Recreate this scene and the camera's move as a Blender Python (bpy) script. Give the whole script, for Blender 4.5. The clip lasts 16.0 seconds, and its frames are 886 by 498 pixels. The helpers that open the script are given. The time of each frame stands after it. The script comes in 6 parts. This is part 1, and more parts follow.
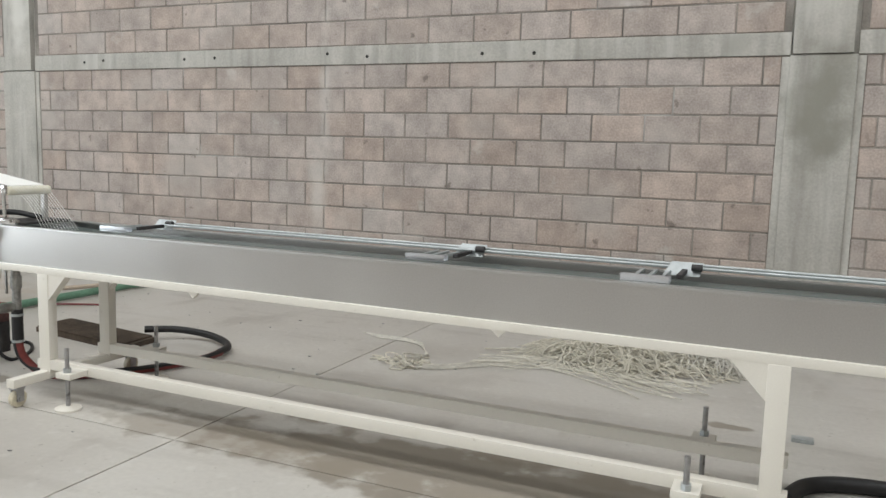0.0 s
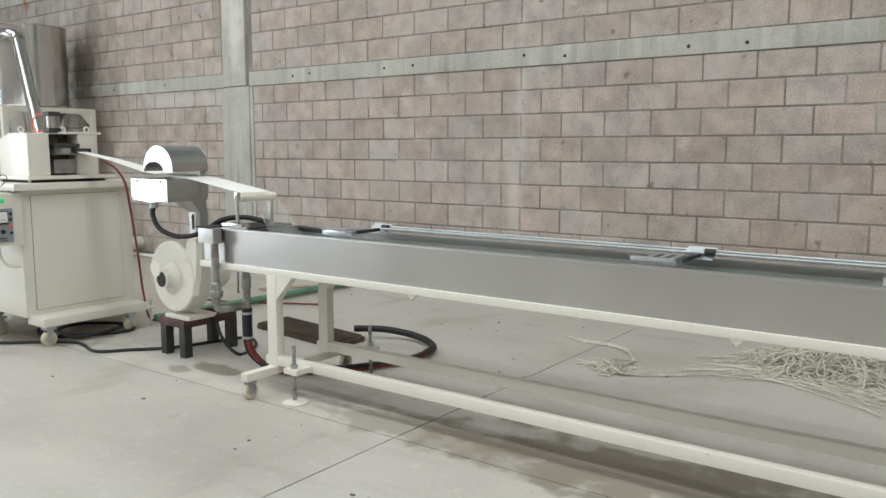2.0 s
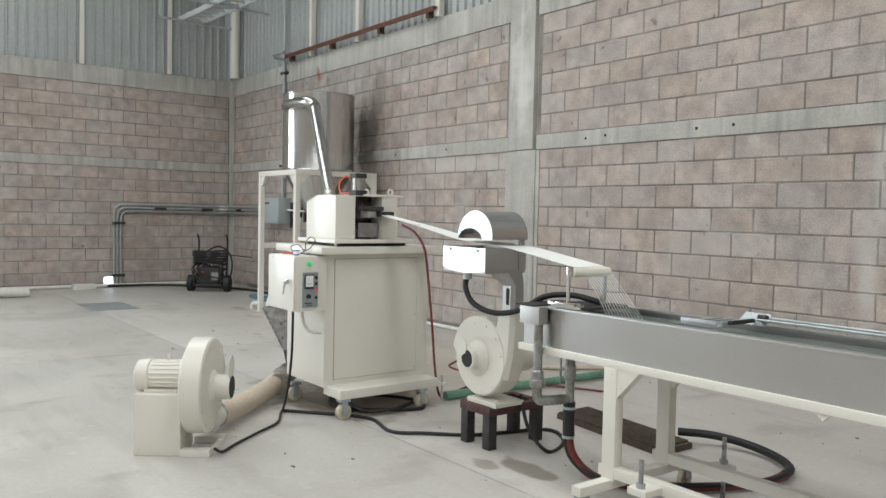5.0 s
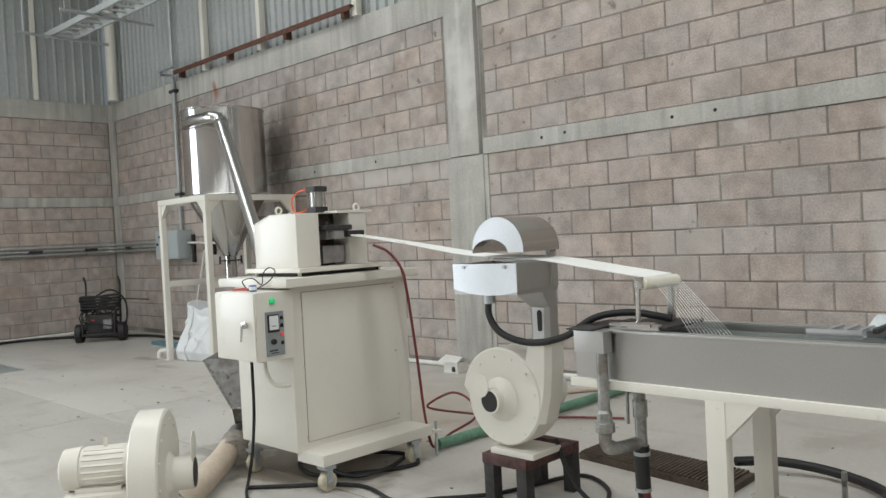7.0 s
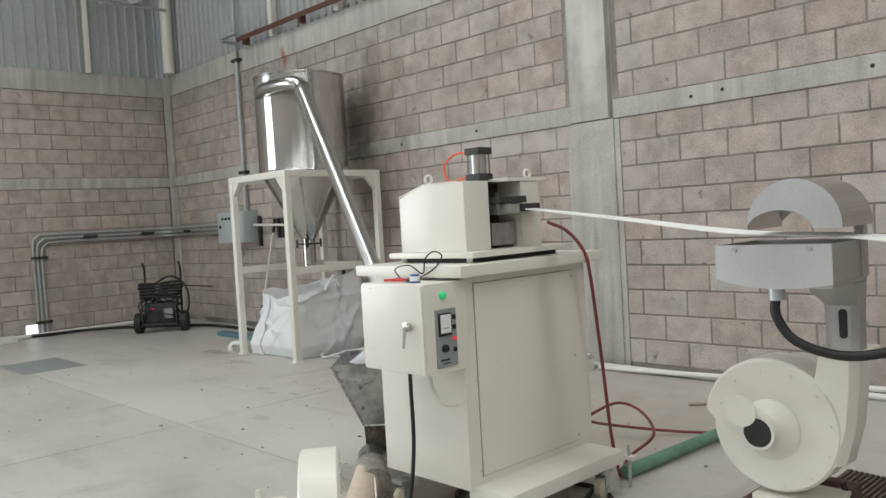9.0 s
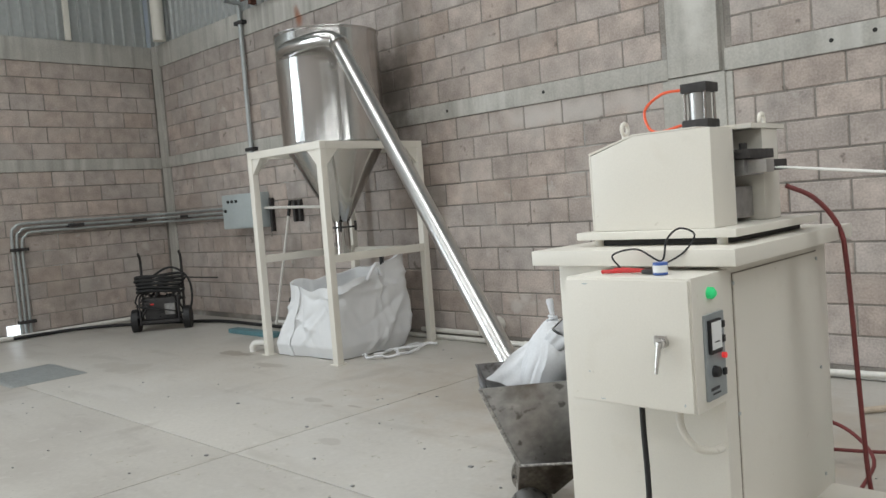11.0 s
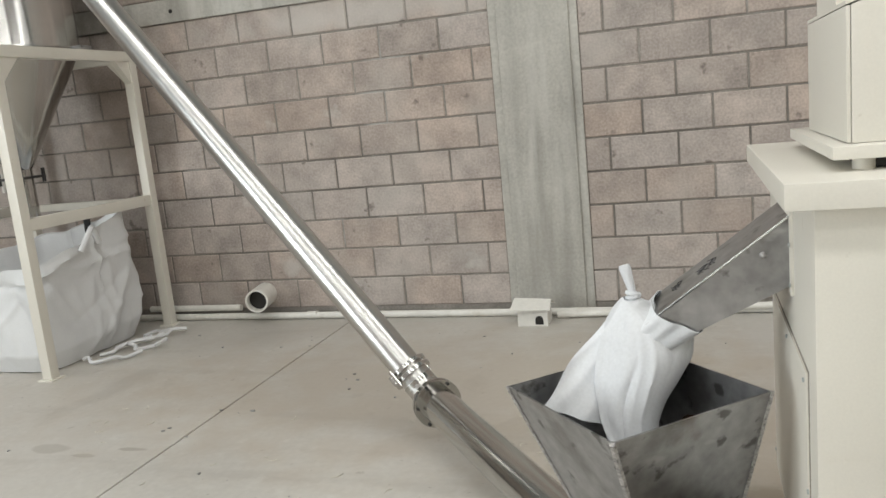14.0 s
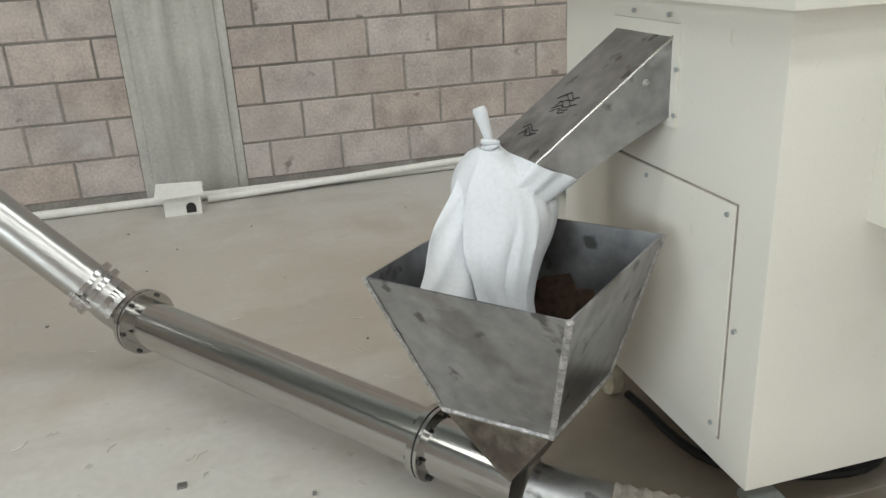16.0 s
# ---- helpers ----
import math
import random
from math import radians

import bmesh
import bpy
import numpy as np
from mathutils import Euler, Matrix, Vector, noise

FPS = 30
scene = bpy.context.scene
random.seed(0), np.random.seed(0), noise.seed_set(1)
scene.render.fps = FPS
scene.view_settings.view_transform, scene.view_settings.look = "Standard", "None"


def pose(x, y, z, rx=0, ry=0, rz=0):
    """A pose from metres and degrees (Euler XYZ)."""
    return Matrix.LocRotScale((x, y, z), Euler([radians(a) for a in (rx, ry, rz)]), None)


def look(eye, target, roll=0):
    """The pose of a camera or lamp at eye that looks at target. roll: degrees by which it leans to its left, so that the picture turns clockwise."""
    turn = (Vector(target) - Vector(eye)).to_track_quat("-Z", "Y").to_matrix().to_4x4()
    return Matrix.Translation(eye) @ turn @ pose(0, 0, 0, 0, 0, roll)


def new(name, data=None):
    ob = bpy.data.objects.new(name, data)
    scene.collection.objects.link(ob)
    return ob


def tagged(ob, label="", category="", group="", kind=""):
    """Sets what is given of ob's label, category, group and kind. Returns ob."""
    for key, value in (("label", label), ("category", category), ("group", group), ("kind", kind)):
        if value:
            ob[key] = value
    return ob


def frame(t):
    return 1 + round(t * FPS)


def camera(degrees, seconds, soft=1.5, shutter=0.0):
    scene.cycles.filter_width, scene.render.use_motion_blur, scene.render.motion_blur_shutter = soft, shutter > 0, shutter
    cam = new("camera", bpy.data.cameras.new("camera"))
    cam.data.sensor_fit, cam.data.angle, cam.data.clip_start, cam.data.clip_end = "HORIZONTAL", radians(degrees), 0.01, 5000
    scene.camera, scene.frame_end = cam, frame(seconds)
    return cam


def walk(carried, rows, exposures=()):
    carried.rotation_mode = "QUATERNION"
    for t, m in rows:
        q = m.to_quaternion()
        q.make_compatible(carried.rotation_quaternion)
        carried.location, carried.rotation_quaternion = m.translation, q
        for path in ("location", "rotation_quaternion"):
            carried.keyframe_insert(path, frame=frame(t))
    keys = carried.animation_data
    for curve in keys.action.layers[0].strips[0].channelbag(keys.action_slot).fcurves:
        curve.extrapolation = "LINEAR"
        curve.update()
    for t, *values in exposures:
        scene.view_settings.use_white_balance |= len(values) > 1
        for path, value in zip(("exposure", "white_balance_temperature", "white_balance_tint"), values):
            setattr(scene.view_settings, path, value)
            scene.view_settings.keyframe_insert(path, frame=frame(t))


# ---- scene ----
cam = camera(58.4, 16.0)
PATH = [
    (0, (-0.156, 0.328, 1.364), (-0.956, 2.145, 1.118), 1.6),
    (0.5, (-0.174, 0.334, 1.356), (-1.08, 2.101, 1.12), 1.5),
    (1, (-0.215, 0.326, 1.364), (-1.203, 2.047, 1.118), 1.7),
    (1.5, (-0.275, 0.316, 1.366), (-1.3, 2.019, 1.139), 2.0),
    (2, (-0.365, 0.278, 1.359), (-1.539, 1.878, 1.111), -0.0),
    (2.5, (-0.46, 0.29, 1.369), (-1.784, 1.767, 1.11), 0.4),
    (3, (-0.578, 0.353, 1.383), (-1.98, 1.764, 1.176), -0.2),
    (3.5, (-0.686, 0.379, 1.377), (-2.178, 1.701, 1.221), 1.1),
    (4, (-0.878, 0.346, 1.374), (-2.382, 1.662, 1.288), -1.0),
    (4.5, (-1.083, 0.355, 1.365), (-2.614, 1.636, 1.256), -0.2),
    (5, (-1.297, 0.406, 1.357), (-2.889, 1.613, 1.271), 1.2),
    (5.2, (-1.392, 0.449, 1.36), (-2.975, 1.667, 1.251), 2.4),
    (7.3, (-2.587, 0.535, 1.32), (-3.965, 1.983, 1.278), -3.0),
    (7.5, (-2.712, 0.556, 1.319), (-4.099, 1.996, 1.259), -2.3),
    (8, (-3.015, 0.632, 1.31), (-4.509, 1.96, 1.245), -0.6),
    (8.5, (-3.324, 0.68, 1.312), (-4.742, 2.09, 1.268), -0.4),
    (9, (-3.636, 0.683, 1.322), (-5.088, 2.056, 1.246), -3.3),
    (9.2, (-3.773, 0.734, 1.325), (-5.257, 2.074, 1.281), -1.6),
    (11.3, (-5.118, 0.85, 1.319), (-6.501, 2.284, 1.146), -4.8),
    (11.5, (-5.227, 0.869, 1.325), (-6.607, 2.302, 1.119), -5.0),
    (12, (-5.572, 1.003, 1.324), (-6.975, 2.411, 1.106), -2.3),
    (12.5, (-5.905, 1.101, 1.303), (-7.173, 2.635, 1.106), -1.2),
    (13, (-6.205, 1.17, 1.306), (-7.389, 2.759, 1.035), -4.6),
    (13.5, (-6.435, 1.338, 1.304), (-7.404, 3.052, 0.952), -3.3),
    (14, (-6.698, 1.435, 1.311), (-7.309, 3.308, 0.965), -5.6),
    (14.5, (-6.909, 1.589, 1.283), (-7.458, 3.483, 0.946), -4.2),
    (15, (-7.032, 1.725, 1.239), (-7.153, 3.651, 0.714), -1.9),
    (15.5, (-7.222, 1.778, 1.238), (-6.88, 3.628, 0.557), -5.7),
    (16, (-7.35, 1.887, 1.194), (-6.88, 3.696, 0.482), -3.1),
]
EXPOSURES = [(0, 0.02, 6380, 8), (1, 0.0, 6320, 7), (2, 0.0, 6320, 5), (4, -0.08, 6320, 6), (5, -0.05, 6300, 6), (8, -0.18, 6380, 6), (12, -0.18, 6350, 7), (13, -0.1, 6400, 7), (13.5, -0.09, 6480, 7), (14.5, -0.12, 6780, 7), (15.2, -0.14, 6520, 6), (16, -0.18, 6460, 5)]
walk(cam, [(t, look(eye, target, roll)) for t, eye, target, roll in PATH], EXPOSURES)

# ---- world, light, exposure ----
world = bpy.data.worlds.new("sky")
scene.world = world
world.use_nodes = True
wn = world.node_tree.nodes
sky = wn.new("ShaderNodeTexSky")
sky.sky_type, sky.sun_disc = "NISHITA", False
sky.sun_elevation, sky.sun_rotation = radians(50), radians(250)
world.node_tree.links.new(sky.outputs[0], wn["Background"].inputs[0])
wn["Background"].inputs[1].default_value = 0.1

WALL_Y, END_X = 6.2, -15.6          # inner faces of the long and the end wall
SOUTH_Y, EAST_X = -9.0, 9.0
BLOCK_TOP, ROOF_Z = 3.74, 6.6
GATE = (-5.4, -1.2, 4.4)             # gate in the end wall: y from, y to, height
FILL_STRIPS = (-5.4, -1.4, 2.6)        # invented long fill-lamp strips in the unseen roof: their middle lines
FILL_X = (-13.6, 7.0)


def area_lamp(name, eye, target, size_x, size_y, watts, colour):
    lamp = bpy.data.lights.new(name, "AREA")
    lamp.shape, lamp.size, lamp.size_y, lamp.energy, lamp.color = "RECTANGLE", size_x, size_y, watts, colour
    ob = new(name, lamp)
    ob.matrix_world = look(eye, target)
    return ob


area_lamp("gate_daylight", (END_X - 0.1, (GATE[0] + GATE[1]) / 2, GATE[2] / 2), (0, (GATE[0] + GATE[1]) / 2, 1.6), 4.1, 4.2, 600, (0.88, 0.945, 1.0))
# Invented overhead lamps, one in each roof strip, for soft fill.
for sy in FILL_STRIPS:
    area_lamp("roof_fill_lamp", (sum(FILL_X) / 2, sy, ROOF_Z + 0.05), (sum(FILL_X) / 2, sy, 0), FILL_X[1] - FILL_X[0], 1.0, 440, (1.0, 0.985, 0.96))

# ---- materials ----


def material(name, base, rough=0.6, metal=0.0, vary=0.12, scale=3.0, grain=40.0, bump=0.15, depth=0.004, tint=None, random_amount=0.0, rough_vary=0.1, coat=0.0):
    """A principled surface with blotches at one scale, grain at another, and fine relief."""
    m = bpy.data.materials.new(name)
    m.use_nodes = True
    n, l = m.node_tree.nodes, m.node_tree.links
    p = n["Principled BSDF"]
    tex = n.new("ShaderNodeTexCoord")
    big, small = n.new("ShaderNodeTexNoise"), n.new("ShaderNodeTexNoise")
    big.inputs["Scale"].default_value, big.inputs["Detail"].default_value = scale, 6
    small.inputs["Scale"].default_value, small.inputs["Detail"].default_value = grain, 3
    geo = n.new("ShaderNodeNewGeometry")
    for t in (big, small):
        l.new(geo.outputs["Position"], t.inputs["Vector"])
    mix = n.new("ShaderNodeMix")
    mix.data_type = "RGBA"
    dark = [c * (1 - 2 * vary) for c in base]
    light = [min(1, c * (1 + 1.2 * vary)) for c in (tint or base)]
    mix.inputs[6].default_value, mix.inputs[7].default_value = (*dark, 1), (*light, 1)
    add = n.new("ShaderNodeMath")
    add.operation = "MULTIPLY_ADD"
    add.inputs[1].default_value = 0.45
    l.new(small.outputs[0], add.inputs[0])
    half = n.new("ShaderNodeMath")
    half.operation = "MULTIPLY"
    half.inputs[1].default_value = 0.55
    l.new(big.outputs[0], half.inputs[0])
    l.new(half.outputs[0], add.inputs[2])
    ramp = n.new("ShaderNodeMapRange")
    ramp.inputs[1].default_value, ramp.inputs[2].default_value = 0.3, 0.7
    l.new(add.outputs[0], ramp.inputs[0])
    l.new(ramp.outputs[0], mix.inputs[0])
    colour = mix.outputs[2]
    if random_amount:
        info = n.new("ShaderNodeObjectInfo")
        hsv = n.new("ShaderNodeHueSaturation")
        span = n.new("ShaderNodeMapRange")
        span.inputs[3].default_value, span.inputs[4].default_value = 1 - random_amount, 1 + random_amount
        l.new(info.outputs["Random"], span.inputs[0])
        l.new(span.outputs[0], hsv.inputs["Value"])
        wob = n.new("ShaderNodeMath")
        wob.operation = "MULTIPLY_ADD"
        wob.inputs[1].default_value, wob.inputs[2].default_value = 7.31, 0.0
        l.new(info.outputs["Random"], wob.inputs[0])
        frac = n.new("ShaderNodeMath")
        frac.operation = "FRACT"
        l.new(wob.outputs[0], frac.inputs[0])
        sat = n.new("ShaderNodeMapRange")
        sat.inputs[3].default_value, sat.inputs[4].default_value = 0.75, 1.2
        l.new(frac.outputs[0], sat.inputs[0])
        l.new(sat.outputs[0], hsv.inputs["Saturation"])
        l.new(colour, hsv.inputs["Color"])
        colour = hsv.outputs[0]
    l.new(colour, p.inputs["Base Color"])
    rr = n.new("ShaderNodeMapRange")
    rr.inputs[3].default_value, rr.inputs[4].default_value = max(0.03, rough - rough_vary), min(1, rough + rough_vary)
    l.new(big.outputs[0], rr.inputs[0])
    l.new(rr.outputs[0], p.inputs["Roughness"])
    p.inputs["Metallic"].default_value = metal
    p.inputs["Coat Weight"].default_value = coat
    if bump:
        b = n.new("ShaderNodeBump")
        b.inputs["Strength"].default_value, b.inputs["Distance"].default_value = bump, depth
        l.new(add.outputs[0], b.inputs["Height"])
        l.new(b.outputs[0], p.inputs["Normal"])
    return m


def wavy(m, scale, stretch, strength, depth):
    """Shallow dents and waves of thin sheet metal, longer along one axis."""
    n, l = m.node_tree.nodes, m.node_tree.links
    p = n["Principled BSDF"]
    geo, mp, ns, b = n.new("ShaderNodeNewGeometry"), n.new("ShaderNodeMapping"), n.new("ShaderNodeTexNoise"), n.new("ShaderNodeBump")
    mp.inputs["Scale"].default_value = stretch
    ns.inputs["Scale"].default_value, ns.inputs["Detail"].default_value = scale, 1
    l.new(geo.outputs["Position"], mp.inputs[0])
    l.new(mp.outputs[0], ns.inputs["Vector"])
    b.inputs["Strength"].default_value, b.inputs["Distance"].default_value = strength, depth
    l.new(ns.outputs[0], b.inputs["Height"])
    if p.inputs["Normal"].links:
        l.new(p.inputs["Normal"].links[0].from_socket, b.inputs["Normal"])
    l.new(b.outputs[0], p.inputs["Normal"])
    return m


def stained(m, colour, scale, low, high, amount, stretch=(1, 1, 1), seed=0.0):
    """Lay a second, larger stain over a material's base colour."""
    n, l = m.node_tree.nodes, m.node_tree.links
    p = n["Principled BSDF"]
    old = p.inputs["Base Color"].links[0].from_socket
    geo, mp, ns, mr, mx = (n.new("ShaderNodeNewGeometry"), n.new("ShaderNodeMapping"), n.new("ShaderNodeTexNoise"), n.new("ShaderNodeMapRange"), n.new("ShaderNodeMix"))
    mp.inputs["Scale"].default_value = stretch
    mp.inputs["Location"].default_value = (seed, seed * 1.7, seed * 0.3)
    ns.inputs["Scale"].default_value, ns.inputs["Detail"].default_value = scale, 8
    l.new(geo.outputs["Position"], mp.inputs[0])
    l.new(mp.outputs[0], ns.inputs["Vector"])
    mr.inputs[1].default_value, mr.inputs[2].default_value, mr.inputs[4].default_value = low, high, amount
    l.new(ns.outputs[0], mr.inputs[0])
    mx.data_type = "RGBA"
    l.new(mr.outputs[0], mx.inputs[0])
    l.new(old, mx.inputs[6])
    mx.inputs[7].default_value = (*colour, 1)
    l.new(mx.outputs[2], p.inputs["Base Color"])
    return m


def stain_shade_patch(m, colour, centre, radii, amount, seed, upright=False, soft=False):
    """A soft-edged, ragged patch of stain or painted shade at its own place on the floor or on the long wall."""
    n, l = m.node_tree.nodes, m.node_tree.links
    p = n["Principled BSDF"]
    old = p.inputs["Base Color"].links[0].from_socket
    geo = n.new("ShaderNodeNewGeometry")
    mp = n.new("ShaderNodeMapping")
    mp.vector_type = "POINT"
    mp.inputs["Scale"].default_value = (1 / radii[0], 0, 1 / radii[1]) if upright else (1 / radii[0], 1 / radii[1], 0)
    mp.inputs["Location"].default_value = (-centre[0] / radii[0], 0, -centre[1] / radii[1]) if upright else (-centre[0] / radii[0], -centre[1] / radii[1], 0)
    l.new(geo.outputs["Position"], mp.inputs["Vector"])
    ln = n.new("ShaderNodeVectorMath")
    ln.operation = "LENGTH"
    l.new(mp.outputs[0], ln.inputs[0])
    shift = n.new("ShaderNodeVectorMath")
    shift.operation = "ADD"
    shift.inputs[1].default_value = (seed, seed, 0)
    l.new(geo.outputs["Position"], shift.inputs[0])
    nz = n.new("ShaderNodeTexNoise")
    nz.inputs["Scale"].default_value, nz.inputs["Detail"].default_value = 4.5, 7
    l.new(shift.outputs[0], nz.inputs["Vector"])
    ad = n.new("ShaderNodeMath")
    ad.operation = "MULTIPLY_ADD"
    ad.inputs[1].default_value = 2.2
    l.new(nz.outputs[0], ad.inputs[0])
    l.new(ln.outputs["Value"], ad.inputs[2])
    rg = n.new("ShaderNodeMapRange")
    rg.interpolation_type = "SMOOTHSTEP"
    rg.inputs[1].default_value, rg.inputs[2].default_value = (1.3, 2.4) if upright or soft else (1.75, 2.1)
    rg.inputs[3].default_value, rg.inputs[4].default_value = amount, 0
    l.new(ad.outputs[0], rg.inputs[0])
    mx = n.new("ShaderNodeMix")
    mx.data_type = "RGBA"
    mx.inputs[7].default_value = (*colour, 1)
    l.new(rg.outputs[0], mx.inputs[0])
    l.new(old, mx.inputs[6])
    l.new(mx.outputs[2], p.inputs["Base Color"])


block_mat = material("concrete_block", (0.445, 0.381, 0.342), 0.92, vary=0.2, scale=7, grain=70, bump=0.6, depth=0.007, random_amount=0.09)
stained(block_mat, (0.45, 0.42, 0.39), 2.2, 0.5, 0.75, 0.55)
stained(block_mat, (0.24, 0.20, 0.17), 1.1, 0.56, 0.75, 0.5, seed=4.0)
stained(block_mat, (0.13, 0.11, 0.095), 9.0, 0.68, 0.74, 0.7, seed=2.0)
stained(block_mat, (0.56, 0.54, 0.51), 4.0, 0.66, 0.74, 0.5, seed=15.0)
# First three entries paint the silo's shadow and brown staining; the rest are stains.
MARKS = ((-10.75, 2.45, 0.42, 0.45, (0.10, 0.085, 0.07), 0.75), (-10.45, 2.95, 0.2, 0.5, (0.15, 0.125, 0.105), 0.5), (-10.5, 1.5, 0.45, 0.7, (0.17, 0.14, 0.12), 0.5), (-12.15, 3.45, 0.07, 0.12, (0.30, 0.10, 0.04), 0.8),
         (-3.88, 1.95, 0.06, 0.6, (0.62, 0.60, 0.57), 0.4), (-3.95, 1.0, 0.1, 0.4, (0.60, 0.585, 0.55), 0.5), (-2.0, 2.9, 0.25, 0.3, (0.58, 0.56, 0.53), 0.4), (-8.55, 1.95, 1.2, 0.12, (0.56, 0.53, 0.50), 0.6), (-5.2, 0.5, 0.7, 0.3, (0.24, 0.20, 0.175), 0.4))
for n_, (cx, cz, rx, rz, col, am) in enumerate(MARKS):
    stain_shade_patch(block_mat, col, (cx, cz), (rx, rz), am, 2.0 * n_, True)
mortar_mat = material("mortar", (0.285, 0.262, 0.235), 0.95, vary=0.2, scale=6, grain=90, bump=0.6, depth=0.006)
stained(mortar_mat, (0.13, 0.118, 0.105), 1.2, 0.5, 0.66, 0.75)
stained(mortar_mat, (0.46, 0.45, 0.43), 1.9, 0.6, 0.7, 0.8, seed=12.0)
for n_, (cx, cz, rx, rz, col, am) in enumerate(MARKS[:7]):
    stain_shade_patch(mortar_mat, col, (cx, cz), (rx, rz), am, 2.0 * n_, True)
concrete_mat = material("cast_concrete", (0.465, 0.452, 0.415), 0.9, vary=0.13, scale=3, grain=60, bump=0.35, depth=0.004)
stained(concrete_mat, (0.27, 0.26, 0.235), 2.4, 0.48, 0.72, 0.65, stretch=(4, 4, 0.35))
stained(concrete_mat, (0.60, 0.595, 0.56), 3.0, 0.54, 0.7, 0.5, stretch=(3, 3, 0.3), seed=7.0)
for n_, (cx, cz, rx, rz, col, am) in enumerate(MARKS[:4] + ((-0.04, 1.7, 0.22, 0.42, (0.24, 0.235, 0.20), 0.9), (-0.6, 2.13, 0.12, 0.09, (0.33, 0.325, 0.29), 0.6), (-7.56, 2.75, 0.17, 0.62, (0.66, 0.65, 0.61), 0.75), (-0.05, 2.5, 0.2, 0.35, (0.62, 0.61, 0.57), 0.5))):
    stain_shade_patch(concrete_mat, col, (cx, cz), (rx, rz), am, 2.0 * n_, True)
floor_mat = material("floor_concrete", (0.525, 0.503, 0.463), 0.43, vary=0.06, scale=1.1, grain=35, bump=0.12, depth=0.002, rough_vary=0.18)
stained(floor_mat, (0.35, 0.325, 0.29), 0.7, 0.52, 0.72, 0.65)
stained(floor_mat, (0.30, 0.275, 0.24), 2.6, 0.6, 0.72, 0.45, stretch=(1, 0.5, 1), seed=21.0)
stained(floor_mat, (0.55, 0.535, 0.505), 1.7, 0.52, 0.72, 0.55, seed=3.0)
stained(floor_mat, (0.30, 0.275, 0.24), 5.0, 0.66, 0.78, 0.4, seed=9.0)
stained(floor_mat, (0.33, 0.305, 0.27), 3.2, 0.56, 0.7, 0.35, stretch=(0.35, 1.6, 1), seed=31.0)
stained(floor_mat, (0.62, 0.605, 0.575), 11.0, 0.6, 0.72, 0.35, seed=37.0)
stained(floor_mat, (0.24, 0.215, 0.18), 26.0, 0.68, 0.73, 0.45, seed=41.0)
# long soft water marks under the trough, old spills, oily shade painted under machines
for n_, (cx, cy, rx, ry, am) in enumerate(((-1.2, 3.3, 1.7, 0.36, 0.85), (-2.5, 3.22, 0.9, 0.2, 0.6), (-0.6, 3.62, 1.0, 0.16, 0.5), (-4.4, 3.33, 0.2, 0.1, 0.8), (-4.55, 3.2, 0.14, 0.07, 0.7), (-0.36, 4.52, 0.14, 0.05, 0.8),
                                      (-6.15, 3.35, 0.6, 0.5, 0.7), (-6.8, 3.1, 0.5, 0.22, 0.5), (-12.2, 3.9, 0.5, 0.2, 0.2), (-10.9, 4.62, 0.35, 0.07, 0.5), (-9.45, 4.05, 0.12, 0.05, 0.35), (-9.05, 4.08, 0.09, 0.02, 0.5), (-9.25, 4.0, 0.07, 0.02, 0.4), (-8.6, 3.5, 0.12, 0.06, 0.3), (-11.75, 4.8, 0.3, 0.1, 0.7), (-7.2, 4.35, 0.5, 0.3, 0.3), (-6.5, 3.6, 0.5, 0.5, 0.95), (-6.35, 3.15, 0.4, 0.35, 0.95), (-6.9, 3.55, 0.2, 0.14, 0.5))):
    stain_shade_patch(floor_mat, (0.22, 0.19, 0.15), (cx, cy), (rx, ry), am, 3.0 * n_)
for n_, (cx, cy, rx, ry, am) in enumerate(((-7.8, 4.9, 2.0, 1.0, 0.5), (-6.6, 4.2, 0.8, 1.0, 0.55), (-11.0, 4.6, 2.5, 0.8, 0.2))):
    stain_shade_patch(floor_mat, (0.42, 0.355, 0.28), (cx, cy), (rx, ry), am, 50 + 3.0 * n_, False, True)
joint_mat = material("floor_joint", (0.36, 0.338, 0.305), 0.9, bump=0.2)
cream_mat = material("cream_paint", (0.73, 0.702, 0.632), 0.42, vary=0.025, scale=2.5, grain=180, bump=0.06, depth=0.001, coat=0.15)
stained(cream_mat, (0.62, 0.575, 0.485), 7, 0.62, 0.78, 0.35)
stained(cream_mat, (0.50, 0.46, 0.38), 24, 0.69, 0.76, 0.5, seed=5.0)
steel_mat = material("stainless_steel", (0.54, 0.53, 0.51), 0.15, 1.0, vary=0.05, scale=2, grain=300, bump=0.03, depth=0.001, rough_vary=0.05)
bright_mat = material("polished_steel", (0.58, 0.57, 0.555), 0.2, 1.0, vary=0.05, scale=3, grain=200, bump=0, rough_vary=0.03)
tank_mat = wavy(material("brushed_tank_sheet", (0.50, 0.495, 0.485), 0.33, 1.0, vary=0.06, scale=1.5, grain=160, bump=0.04, depth=0.001), 1.6, (1, 1, 0.5), 0.5, 0.02)
silo_mat = wavy(material("rolled_stainless_sheet", (0.60, 0.59, 0.575), 0.2, 1.0, vary=0.05, scale=3, grain=200, bump=0, rough_vary=0.03), 9.0, (1, 1, 0.04), 0.8, 0.014)
tube_mat = material("polished_tube", (0.55, 0.54, 0.525), 0.28, 1.0, vary=0.02, scale=3, grain=30, bump=0, rough_vary=0.01)
drain_mat = material("stained_pipe_steel", (0.36, 0.36, 0.345), 0.42, 0.7, vary=0.2, scale=14, grain=60, bump=0.1)
